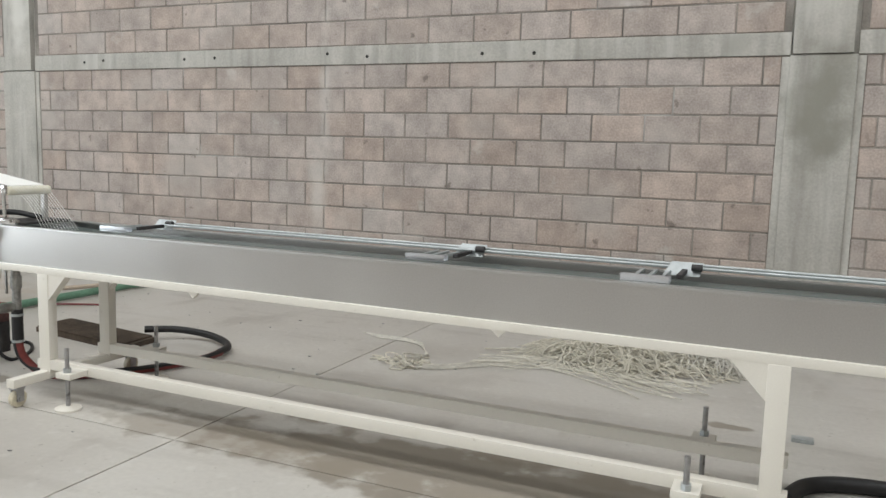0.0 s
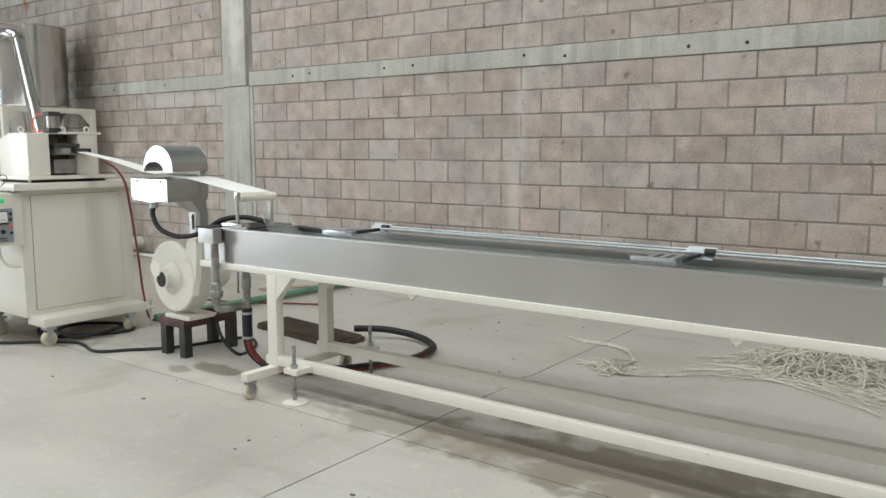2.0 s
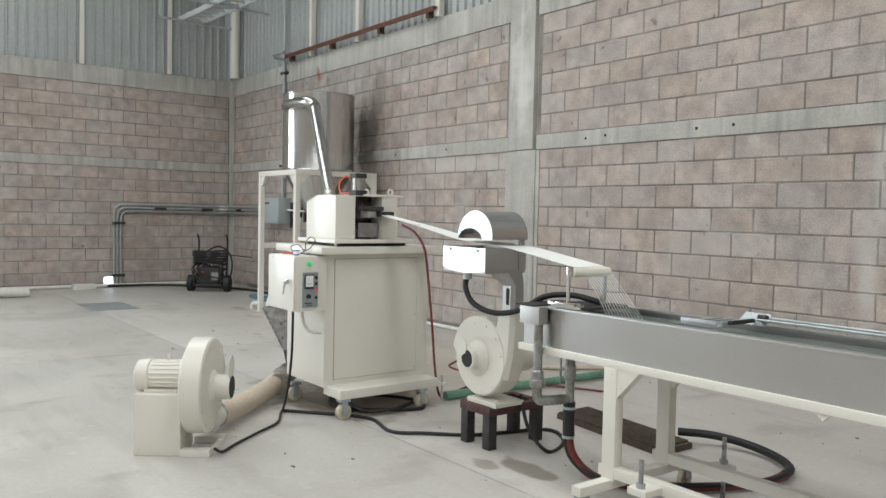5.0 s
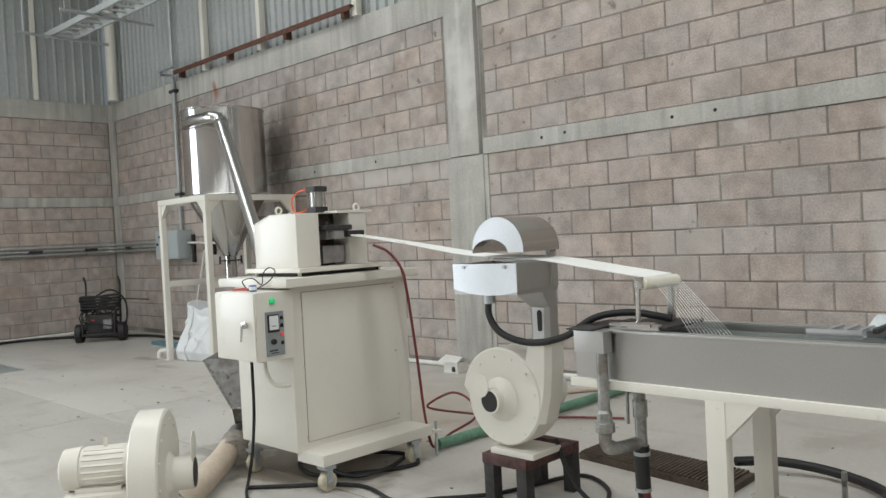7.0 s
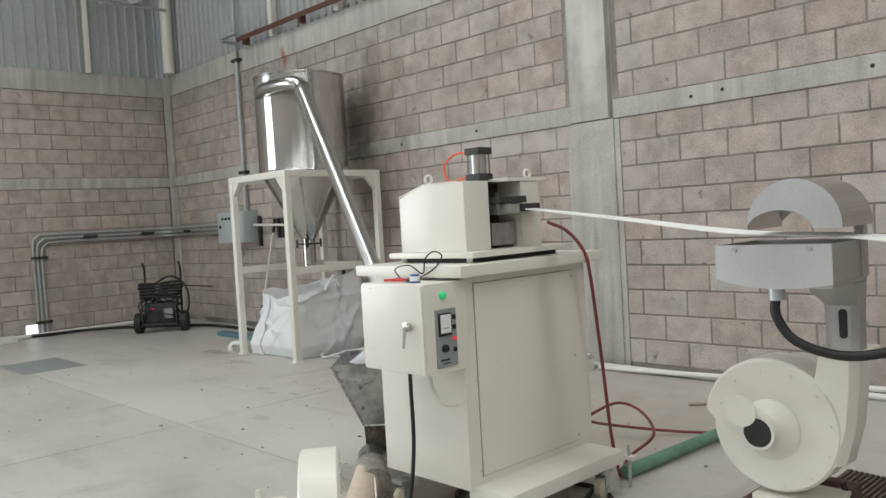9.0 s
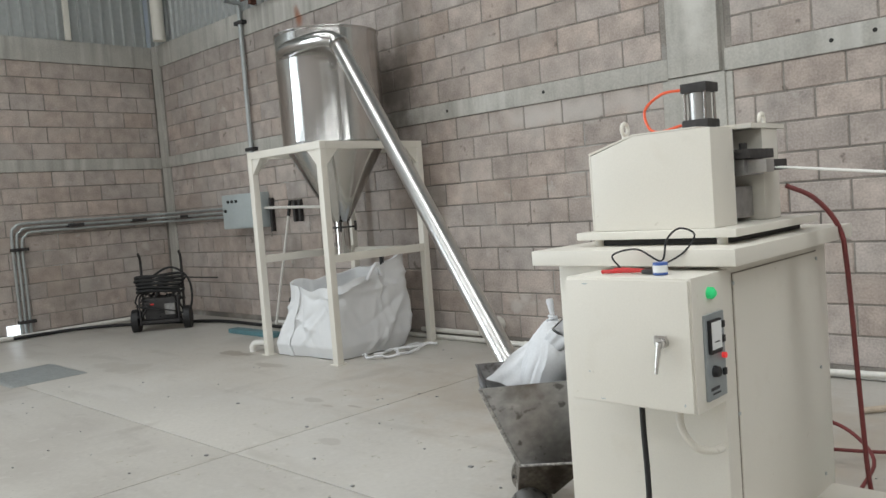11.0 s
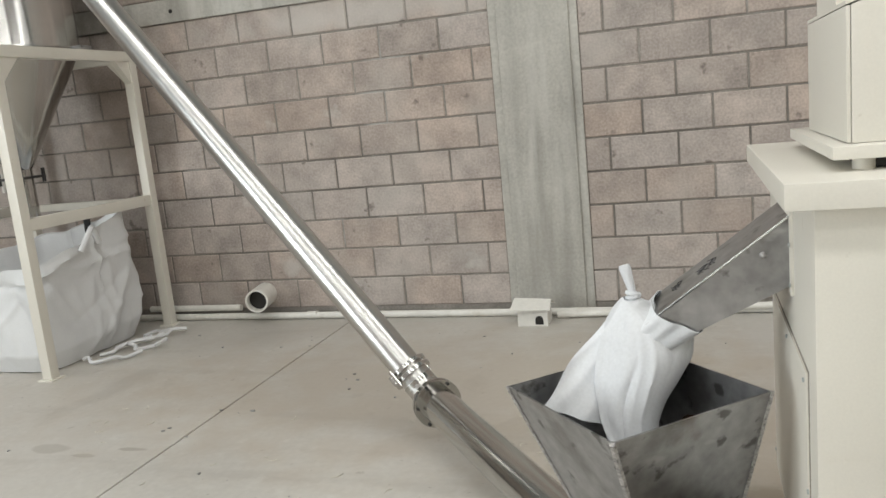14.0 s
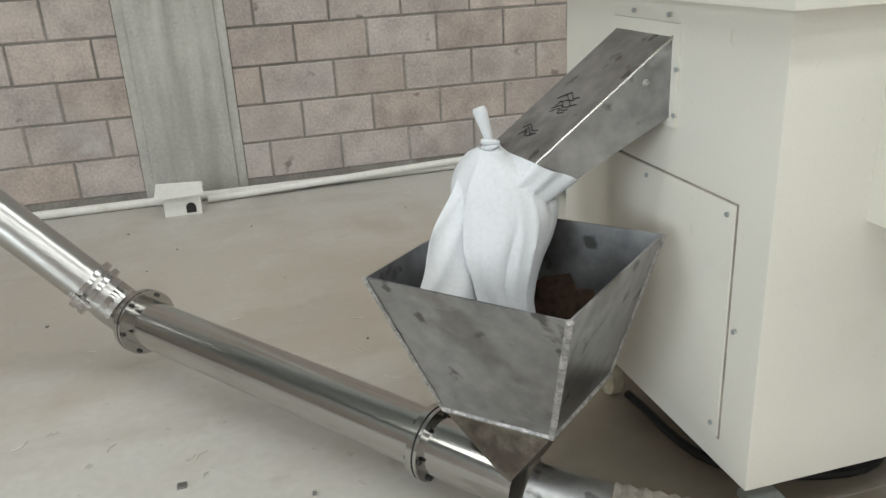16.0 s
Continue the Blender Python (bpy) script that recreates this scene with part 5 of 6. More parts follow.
part("top_elbow", sweep(B(), [UP1 - up * 0.05, UP1, UP1 + Vector((-0.06, 0.01, 0.055)), UP1 + Vector((-0.16, -0.03, 0.085)), UP1 + Vector((-0.45, -0.06, 0.09)), UP1 + Vector((-0.68, -0.04, 0.085)), UP1 + Vector((-0.83, 0.04, 0.08)), UP1 + Vector((-0.9, 0.18, 0.08)), UP1 + Vector((-0.9, 0.34, 0.08))], 0.064, n=20), bright_mat, conv, "polished elbow into the silo")
tip = cyl(B(), UP1 - up * 0.01, UP1 + up * 0.015, 0.085, n=24)
part("top_flange", tip, bright_mat, conv)

sc = Vector((-10.79, 5.48, 0))
silo = thing("storage_silo", sc.x, sc.y, 1.885, "polished stainless cylindrical silo with conical bottom on a cream frame", "silo")
part("shell", profile(B(), (sc.x, sc.y, 1.9), (sc.x, sc.y, 2.9), ((0, 0.47), (0.004, 0.476), (0.02, 0.472), (0.5, 0.472), (0.98, 0.472), (0.99, 0.482), (1, 0.482)), n=64, cap1=True), silo_mat, silo)
part("cone", profile(B(), (sc.x, sc.y, 1.9), (sc.x, sc.y, 1.19), ((0, 0.465), (1, 0.075)), n=48), steel_mat, silo)
part("outlet", cyl(B(), (sc.x, sc.y, 1.2), (sc.x, sc.y, 0.86), 0.07, n=24), steel_mat, silo)
bm = B()
box(bm, sc.x - 0.1, sc.x + 0.1, sc.y - 0.1, sc.y + 0.1, 1.13, 1.145)
for dx in (-0.09, 0.09):
    for dy in (-0.09, 0.09):
        cyl(bm, (sc.x + dx, sc.y + dy, 1.1), (sc.x + dx, sc.y + dy, 1.19), 0.012, n=8)
part("slide_gate", bm, darksteel_mat, silo, "black slide gate with bolts")
for a in (20, 110, 200, 290):
    x, y = sc.x + 0.5 * math.cos(radians(a)), sc.y + 0.5 * math.sin(radians(a))
    part("mounting_lug", box(B(), x - 0.05, x + 0.05, y - 0.05, y + 0.05, 1.887, 1.915, 0.004), plate_mat, silo)
FX0, FX1, FY0, FY1 = -11.34, -10.24, 4.88, 6.06
stand = thing("silo_stand", -10.79, 5.48, 0, "cream square-tube stand with corner gussets carrying the silo", "stand")
for x in (FX0, FX1 - 0.064):
    for y in (FY0, FY1 - 0.064):
        leg = part("leg", box(B(), x, x + 0.064, y, y + 0.064, 0.008, 1.82, 0.004), cream_mat, stand)
        part("foot_plate", box(B(), x - 0.02, x + 0.084, y - 0.02, y + 0.084, 0, 0.008), cream_mat, leg)
for y in (FY0, FY1 - 0.064):
    part("top_beam", box(B(), FX0, FX1, y, y + 0.064, 1.82, 1.885, 0.004), cream_mat, stand)
    for x, s in ((FX0 + 0.064, 1), (FX1 - 0.064, -1)):
        bm = prism(B(), [(x, y + 0.01, 1.82), (x + s * 0.13, y + 0.01, 1.82), (x, y + 0.01, 1.68)], (0, 0.044, 0))
        part("gusset", bm, cream_mat, stand)
for x in (FX0, FX1 - 0.064):
    part("top_beam", box(B(), x, x + 0.064, FY0 + 0.064, FY1 - 0.064, 1.82, 1.885, 0.004), cream_mat, stand)
    for y, s in ((FY0 + 0.064, 1), (FY1 - 0.064, -1)):
        bm = prism(B(), [(x + 0.01, y, 1.82), (x + 0.01, y + s * 0.13, 1.82), (x + 0.01, y, 1.68)], (0.044, 0, 0))
        part("gusset", bm, cream_mat, stand)
    part("middle_rail", box(B(), x + 0.006, x + 0.058, FY0 + 0.064, FY1 - 0.064, 0.86, 0.93, 0.004), cream_mat, stand)
for y in (FY1 - 0.064,):
    part("middle_rail", box(B(), FX0 + 0.064, FX1 - 0.064, y + 0.006, y + 0.058, 0.86, 0.91, 0.004), cream_mat, stand)

# big sack under the silo
sack = thing("bulk_bag", -10.72, 5.42, 0, "large white woven bulk bag slumped under the silo", "bulk bag")
bm = B()
loops = []
n = 180
folds = crease_set(9, 60, 0.028, 0.085, 0.75, 0.5)
for i in range(37):
    t = i / 36
    lp = []
    for k in range(n):
        th = 2 * math.pi * k / n
        sq = (abs(math.cos(th)) ** 7 + abs(math.sin(th)) ** 7) ** (-1 / 7)
        flank = max(0, -math.cos(th)) ** 1.5
        slump = flank * (0.36 * max(0, 1 - t / 0.6) ** 1.3 - 0.03 * t)
        foot = 0.9 + 0.1 * min(1, t * 6)
        f = foot * (1 + slump + (0.35 + 0.65 * t) * creased(folds, th, t, 1.7))
        rx, ry = (0.46 - 0.05 * t) * sq * f, (0.46 - 0.03 * t) * sq * f
        rim = 0.70 + 0.07 * math.cos(th - 0.9) + 0.10 * max(0, math.cos(th - 0.75)) ** 8 + 0.05 * max(0, math.cos(th + 2.4)) ** 8 - 0.05 * max(0, math.cos(th + 1.3)) ** 2 + 0.01 * math.sin(9 * th)
        lp.append(Vector((-10.77 + 0.07 * t + rx * math.cos(th), 5.42 + ry * math.sin(th), 0.006 + rim * t)))
    loops.append(lp)
rings(bm, loops, cap1=False)
inner = [Vector((-10.67 + (p.x + 10.67) * 0.96, 5.42 + (p.y - 5.42) * 0.96, p.z - 0.01)) for p in loops[-1]]
deep = [Vector((-10.67 + (p.x + 10.67) * 0.9, 5.42 + (p.y - 5.42) * 0.9, 0.42)) for p in loops[-1]]
rings(bm, [loops[-1], inner, deep], cap0=False)
for v in bm.verts:
    q = v.co
    v.co += Vector((noise.noise(q * 3), noise.noise(q * 3 + Vector((9, 0, 0))), 0.15 * noise.noise(q * 6))) * 0.035
    v.co.z = max(v.co.z, 0.004)
part("sack", bm, bag_mat, sack, smooth=50)
for k, nm, tag, rows3, half in ((121, "seam_strap", "flat sewn lifting strap", range(0, 37, 3), 0.026), (104, "printed_mark", "dark printed mark", (31, 33, 34), 0.05), (110, "printed_mark", "dark printed mark", (26, 27, 28), 0.035)):
    bm, lines = B(), []
    for i in rows3:
        p, q = loops[i][k], loops[i][k + 1]
        along = (q - p).normalized()
        out = Vector((along.y, -along.x, 0)) * 0.012
        p = p + Vector((noise.noise(p * 3), noise.noise(p * 3 + Vector((9, 0, 0))), 0)) * 0.035
        lines.append([p + out - along * half, p + out + along * half, p + out * 0.2 + along * half, p + out * 0.2 - along * half])
    rings(bm, lines)
    part(nm, bm, bag_mat if nm == "seam_strap" else black_mat, sack, tag)
part("lifting_loop", sweep(B(), [(-10.22, 5.25, 0.68), (-10.2, 5.32, 0.78), (-10.24, 5.4, 0.8), (-10.26, 5.46, 0.7)], 0.018, n=8), bag_mat, sack)
part("dark_strap", sweep(B(), [(-10.62, 5.79, 0.85), (-10.62, 5.785, 0.75), (-10.61, 5.78, 0.66)], 0.022, n=6), black_mat, sack, "short black strap")
rs = random.Random(3)
for k in range(5):
    x, y = -10.3 + 0.04 * k, 5.2 + 0.1 * k
    pts = []
    for j in range(7):
        pts.append((x, y, 0.012 + 0.03 * rs.random()))
        x, y = x + rs.uniform(-0.03, 0.09), y + rs.uniform(-0.05, 0.12)
    part("loose_strap", sweep(B(), pts, 0.012, n=4, k=4), bag_mat, sack, "loose white strap on the floor")

# ---- big blower with its duct ----
fan = thing("big_blower", -5.6, 1.95, 0, "cream centrifugal blower with motor on a box pedestal", "blower")
u = Vector((0.59, 0.807, 0))
v = Vector((-0.807, 0.59, 0))
wz = Vector((0, 0, 1))
A = Vector((-5.737, 1.668, 0))
M = Matrix(((u.x, v.x, 0, A.x), (u.y, v.y, 0, A.y), (0, 0, 1, 0), (0, 0, 0, 1)))
part("pedestal", box(B(), 0, 0.255, 0, 0.24, 0, 0.34, 0.008, M), cream_mat, fan)
part("motor", profile(B(), M @ Vector((-0.03, 0.12, 0.425)), M @ Vector((0.26, 0.12, 0.425)), ((0, 0.05), (0.06, 0.085), (0.3, 0.092), (0.31, 0.082), (0.9, 0.082), (1, 0.082)), n=32), cream_mat, fan)
for k in range(20):
    a = 2 * math.pi * k / 20
    p = Vector((0.07, 0.12 + 0.082 * math.cos(a), 0.425 + 0.082 * math.sin(a)))
    part("cooling_fin", sweep(B(), [M @ p, M @ (p + Vector((0.16, 0, 0)))], 0.0065, n=4, k=1), cream_mat, fan)
part("motor_foot", box(B(), 0.04, 0.22, 0.04, 0.2, 0.34, 0.36, 0.003, M), cream_mat, fan)
part("motor_eye", cyl(B(), M @ Vector((0.15, 0.12, 0.51)), M @ Vector((0.15, 0.12, 0.545)), 0.008, n=10), cream_mat, fan)
cf = M @ Vector((0.335, 0.14, 0.36))
part("housing", volute(B(), cf, v, -wz, u, 0.272, 0.12), cream_mat, fan)
part("inlet_pipe", profile(B(), M @ Vector((0.39, 0.14, 0.36)), M @ Vector((0.5, 0.14, 0.36)), ((0, 0.1), (0.25, 0.07), (1, 0.07)), n=28), cream_mat, fan)
part("inlet_shade", cyl(B(), M @ Vector((0.5005, 0.14, 0.36)), M @ Vector((0.503, 0.14, 0.36)), 0.062), recess_shade_mat, fan, "near-black disc painting the shade in the open inlet")
part("inlet_flap", cyl(B(), M @ Vector((0.497, 0.13, 0.475)), M @ Vector((0.501, 0.13, 0.475)), 0.066), cream_mat, fan, "round swing damper")
for k in range(14):
    a = 2 * math.pi * k / 14
    p = Vector((0.394, 0.14 + 0.23 * math.cos(a), 0.36 + 0.23 * math.sin(a)))
    part("rivet", cyl(B(), M @ p, M @ (p + Vector((0.006, 0, 0))), 0.007, n=8), cream_mat, fan)
bm = B()
box(bm, 0.255, 0.42, -0.02, 0.05, 0, 0.04, 0.004, M)
box(bm, 0.255, 0.42, 0.26, 0.33, 0, 0.04, 0.004, M)
box(bm, 0.4, 0.425, 0.05, 0.26, 0, 0.03, 0.003, M)
part("base_frame", bm, cream_mat, fan)
part("outlet", profile(B(), M @ Vector((0.335, 0.25, 0.14)), M @ Vector((0.335, 0.42, 0.125)), ((0, 0.08), (0.6, 0.07), (1, 0.07)), n=24), cream_mat, fan)
part("duct_clamp", cyl(B(), M @ Vector((0.335, 0.40, 0.126)), M @ Vector((0.335, 0.43, 0.124)), 0.078, n=24), bright_mat, fan)
d0 = M @ Vector((0.335, 0.41, 0.125))
pts = [d0, d0 + v * 0.12 + Vector((0, 0, -0.025)), Vector((-6.22, 2.52, 0.086)), Vector((-6.5, 2.8, 0.088)), Vector((-6.64, 2.94, 0.1)), Vector((-6.74, 3.04, 0.11))]
bm = sweep(B(), pts, 0.07, n=20, k=3)
duct = solo("flexible_duct", bm, tan_mat, "tan flexible air duct from the blower to the conveying tube", "duct")
bm = sweep(B(), [(-6.56, 2.925, 0.1), (-6.62, 2.96, 0.1), (-6.68, 3.0, 0.105), (-6.74, 3.04, 0.11)], 0.077, n=20, k=5, ribs=0.07)
part("ribbed_end", bm, dirty_mat, duct, "ribbed sleeve end")
bm = cyl(B(), (-6.74, 3.04, 0.11), (-6.86, 3.15, 0.12), 0.075, n=24)
solo("venturi_throat", bm, plate_mat, "dirty steel throat between duct and tube", "duct fitting")

# ---- pipes along the walls, conduits, switch box ----
for k, (y, z, x0, x1, r) in enumerate(((6.13, 0.024, -13.0, -4.7, 0.023), (6.14, 0.085, -10.5, -9.75, 0.022), (6.14, 0.024, -4.7, 0.9, 0.021))):
    solo("wall_pipe", cyl(B(), (x0, y, z), (x1, y, z), r, n=16), pvc_mat, "dirty white plastic pipe lying along the wall base", "pipe", "pipes along the wall")
solo("wall_pipe", cyl(B(), (-7.52, 6.06, 0.022), (-4.9, 6.15, 0.085), 0.02, n=16), pvc_mat, "dirty white plastic pipe propped along the wall base", "pipe", "pipes along the wall")
solo("wall_pipe", cyl(B(), (END_X + 0.08, 1.3, 0.032), (END_X + 0.08, 5.9, 0.032), 0.03, n=16), pvc_mat, "white plastic pipe along the end wall base", "pipe", "pipes along the wall")
solo("loose_pipe", sweep(B(), [(-14.3, 1.6, 0.07), (-14.45, 2.2, 0.07), (-14.5, 2.62, 0.06)], 0.07, n=16), pvc_mat, "short thick white pipe length on the floor", "pipe")
solo("pipe_offcut", box(B(), -15.4, -15.2, 3.4, 3.75, 0, 0.09, 0.02), pvc_mat, "white offcut lying by the end wall", "offcut")
for x in (-9.2, -6.6, -5.2):
    solo("pipe_socket", cyl(B(), (x - 0.035, 6.13, 0.027), (x + 0.035, 6.13, 0.027), 0.027, n=16), pvc_mat, "short white socket joining the wall pipes", "pipe socket", "sockets on the wall pipe")
st = thing("pipe_stub", -9.52, 6.0, 0, "wide white plastic pipe stub sticking out of the wall", "pipe stub")
bm = B()
a, b, d = frame_of((0.25, -1, 0))
c0, c1 = Vector((-9.57, 6.19, 0.17)), Vector((-9.52, 5.97, 0.17))
rings(bm, [circle(c0, a, b, 0.078, 28), circle(c1, a, b, 0.078, 28), circle(c1, a, b, 0.066, 28), circle(c0, a, b, 0.066, 28)], cap0=False, cap1=False)
part("pipe", bm, pvc_mat, st)
part("inside", cyl(B(), Vector((-9.53, 6.02, 0.17)), Vector((-9.56, 6.15, 0.17)), 0.065, n=24), recess_shade_mat, st)
solo("green_pipe", cyl(B(), (-5.84, 3.9, 0.04), (-5.74, 6.05, 0.04), 0.032, n=16), green_mat, "dull green pipe lying across the floor to the wall", "pipe")
trap = thing("bait_box", -7.64, 5.93, 0, "small white house-shaped rodent bait box", "bait box")
part("box", box(B(), -7.73, -7.55, 5.89, 6.03, 0, 0.1, 0.004), pvc_mat, trap)
bm = prism(B(), [(-7.765, 5.85, 0.104), (-7.53, 5.87, 0.101), (-7.535, 5.955, 0.142), (-7.755, 5.955, 0.152)], (0, 0, 0.008))
prism(bm, [(-7.755, 6.05, 0.104), (-7.53, 6.05, 0.101), (-7.535, 5.957, 0.142), (-7.755, 5.957, 0.152)], (0, 0, 0.008))
part("roof", bm, pvc_mat, trap)
prism_pts = [(-7.6 + 0.024 * math.cos(math.pi * k / 8), 5.8885, 0.04 + 0.024 * math.sin(math.pi * k / 8)) for k in range(9)] + [(-7.624, 5.8885, 0.012), (-7.576, 5.8885, 0.012)]
part("entry", prism(B(), prism_pts, (0, 0.002, 0)), recess_shade_mat, trap, "near-black plate painting the shade in the arched entry hole")

cb = thing("switch_box", -13.4, 6.08, 1.16, "grey enamel switch box on the block wall", "switch box")
part("case", box(B(), -13.72, -13.02, 5.98, 6.196, 1.16, 1.575, 0.006), greybox_mat, cb)
part("door", box(B(), -13.71, -13.03, 5.968, 5.979, 1.17, 1.565, 0.003), greybox_mat, cb)
bm = B()
for k in range(3):
    cyl(bm, (-13.56 + 0.09 * k, 5.968, 1.49), (-13.56 + 0.09 * k, 5.95, 1.49), 0.017, n=12)
cyl(bm, (-13.64, 5.968, 1.38), (-13.64, 5.955, 1.38), 0.02, n=12)
part("buttons", bm, black_mat, cb)
for x, z0, z1 in ((-12.97, 1.1, 1.5), (-12.5, 1.2, 1.45), (-12.4, 1.2, 1.45)):
    solo("wall_bracket", box(B(), x, x + 0.04, 6.15, 6.196, z0, z1, 0.002), darksteel_mat, "dark strut channel bracket on the wall", "bracket", "strut brackets")
solo("stub_pipe_run", sweep(B(), [(-13.02, 6.13, 1.385), (-12.4, 6.13, 1.365), (-11.9, 6.12, 1.345), (-11.62, 6.08, 1.335), (-11.5, 6.0, 1.29), (-11.46, 5.97, 1.15), (-11.46, 5.97, 1.02)], 0.017, n=10), pvc_mat, "thin pale pipe bending down from the wall beside the switch box", "pipe")
solo("white_pole", cyl(B(), (-12.7, 5.92, 0.013), (-12.57, 6.14, 1.3), 0.013, n=10), pvc_mat, "thin white pole with a black grip leaning on the wall", "pole")
part("grip", cyl(B(), (-12.5725, 6.136, 1.27), (-12.556, 6.165, 1.45), 0.02, n=12), black_mat, bpy.data.objects["white_pole"], "black grip")
solo("teal_profile", box(B(), -12.98, -12.1, 5.47, 5.6, 0, 0.05, 0.01), teal_mat, "teal plastic profile on the floor by the wall", "profile")
for k in range(3):
    z = 1.42 - 0.055 * k
    y = 4.12 + 0.055 * k
    bm = sweep(B(), [(END_X + 0.05, y, 0.02), (END_X + 0.05, y, 0.6), (END_X + 0.05, y, z - 0.16), (END_X + 0.05, y + 0.05, z - 0.04), (END_X + 0.05, y + 0.17, z), (END_X + 0.05, y + 0.8, z), (END_X + 0.05, 5.7, z), (END_X + 0.06, 6.0, z), (END_X + 0.2, 6.13, z), (END_X + 0.5, 6.15, z), (-14.6, 6.15, z), (-13.72, 6.15, z)], 0.017, n=12, k=5)
    solo("wall_conduit", bm, galv_mat, "galvanised conduit bending round the corner to the switch box", "conduit", "conduits on the walls")
solo("wall_conduit", cyl(B(), (-13.24, 6.15, 1.575), (-13.24, 6.15, ROOF_Z - 0.1), 0.026, n=14), galv_mat, "vertical galvanised conduit above the switch box", "conduit", "conduits on the walls")
for y, z in ((4.2, 1.1), (4.2, 0.2), (5.75, 1.36), (4.9, 1.36)):
    solo("conduit_clip", box(B(), END_X + 0.001, END_X + 0.08, y - 0.1, y + 0.1, z - 0.02, z + 0.02), darksteel_mat, "steel clip on the conduits", "clip", "conduit clips")
for x, z in ((-15.0, 1.36), (-13.24, 2.1), (-13.24, 3.6)):
    solo("conduit_clip", box(B(), x - 0.09, x + 0.09, 6.12, 6.19, z - 0.02, z + 0.02), darksteel_mat, "steel clip on the conduits", "clip", "conduit clips")
# No hole is cut here; the plate's glow paints the daylight.
solo("daylight_plate", box(B(), END_X + 0.002, END_X + 0.01, 3.97, 4.13, 0.03, 0.17, 0.002), daylight_mat, "glowing plate standing for daylight through a small hole at the wall foot", "opening", kind="structure")
solo("black_cable", sweep(B(), [(END_X + 0.12, 4.0, 0.03), (END_X + 0.2, 4.8, 0.025), (-14.9, 5.3, 0.025), (-14.0, 5.85, 0.025), (-13.0, 5.9, 0.025), (-12.0, 5.85, 0.03), (-11.5, 5.7, 0.03)], 0.02, n=8), black_mat, "black cable along the wall foot", "cable")
gr = thing("drain_grate", -12.75, 3.3, 0, "dark steel drain grate set in the floor", "grate")
box_pts = box(B(), -13.2, -12.3, 2.98, 3.62, 0.001, 0.005)
part("frame", box_pts, galv_mat, gr)
for k in range(22):
    part("bar", box(B(), -13.17 + 0.04 * k, -13.15 + 0.04 * k, 3.01, 3.59, 0.005, 0.009), galv_mat, gr)

solo("foot_elbow", sweep(B(), [(-11.62, 4.93, 0.0), (-11.62, 4.93, 0.05), (-11.6, 4.95, 0.08), (-11.55, 4.97, 0.085), (-11.42, 5.02, 0.085)], 0.03, n=14), pvc_mat, "white plastic pipe elbow on the floor by the silo stand", "pipe elbow")

# pressure washer trolley
wsh = thing("pressure_washer", -14.1, 5.3, 0, "black wheeled pressure washer with coiled hose by the corner", "pressure washer")
W = Matrix.Translation((-14.22, 5.32, 0)) @ Matrix.Rotation(radians(52), 4, "Z") @ Matrix.Diagonal((1.12, 1, 0.96, 1))
for s in (-0.27, 0.27):
    part("wheel", cyl(B(), W @ Vector((s - 0.035, -0.05, 0.14)), W @ Vector((s + 0.035, -0.05, 0.14)), 0.14, n=24), black_mat, wsh)
    bm = sweep(B(), [W @ Vector(p) for p in ((s * 0.8, -0.15, 0.1), (s * 0.8, 0.05, 0.2), (s * 0.8, 0.12, 0.6), (s * 0.8, 0.14, 0.88), (s * 0.8, 0.06, 0.98))], 0.016, n=8)
    part("handle", bm, darksteel_mat, wsh)
bm = B()
box(bm, -0.22, 0.22, -0.16, 0.16, 0.1, 0.14, 0.01, W)
part("chassis", bm, darksteel_mat, wsh)
part("engine", box(B(), -0.17, 0.17, -0.13, 0.14, 0.14, 0.42, 0.04, W), darksteel_mat, wsh)
bm = B()
box(bm, 0.05, 0.16, -0.17, -0.1, 0.2, 0.34, 0.015, W)
part("pump", bm, plate_mat, wsh, "grey metal pump")
part("red_cap", box(B(), -0.1, -0.06, -0.14, -0.12, 0.33, 0.35, 0.004, W), redplastic_mat, wsh)
bm = B()
rc = random.Random(8)
for k in range(5):
    ra, rb = 0.24 + 0.02 * rc.random(), 0.12 + 0.02 * rc.random()
    z = 0.5 + 0.045 * k
    pts = [W @ Vector((ra * math.cos(t * 0.53), -0.02 + rb * math.sin(t * 0.53), z + 0.02 * math.sin(t))) for t in range(13)]
    sweep(bm, pts, 0.017, n=8, k=3)
part("coiled_hose", bm, black_mat, wsh, "thick coil of black hose")
for k in range(9):
    p = [W @ Vector((rc.uniform(-0.26, 0.26), rc.uniform(-0.2, 0.14), rc.uniform(0.12, 0.62))) for _ in range(5)]
    part("tube", sweep(B(), p, rc.uniform(0.007, 0.013), n=6, k=4), black_mat, wsh)
for s in (-0.2, 0.2):
    part("stay", sweep(B(), [W @ Vector((s, -0.17, 0.1)), W @ Vector((s, -0.17, 0.42)), W @ Vector((s, 0.1, 0.46))], 0.012, n=8, k=3), darksteel_mat, wsh)
bm = sweep(B(), [W @ Vector(p) for p in ((-0.2, 0.1, 0.6), (0.1, 0.05, 0.78), (0.3, 0, 0.62), (0.32, -0.05, 0.3), (0.2, -0.1, 0.1))], 0.014, n=8)
part("loose_hose", bm, black_mat, wsh)
part("lance", sweep(B(), [W @ Vector(p) for p in ((0.1, 0.0, 0.66), (0.35, 0.0, 0.63), (0.62, 0.0, 0.6))], 0.009, n=8), darksteel_mat, wsh)

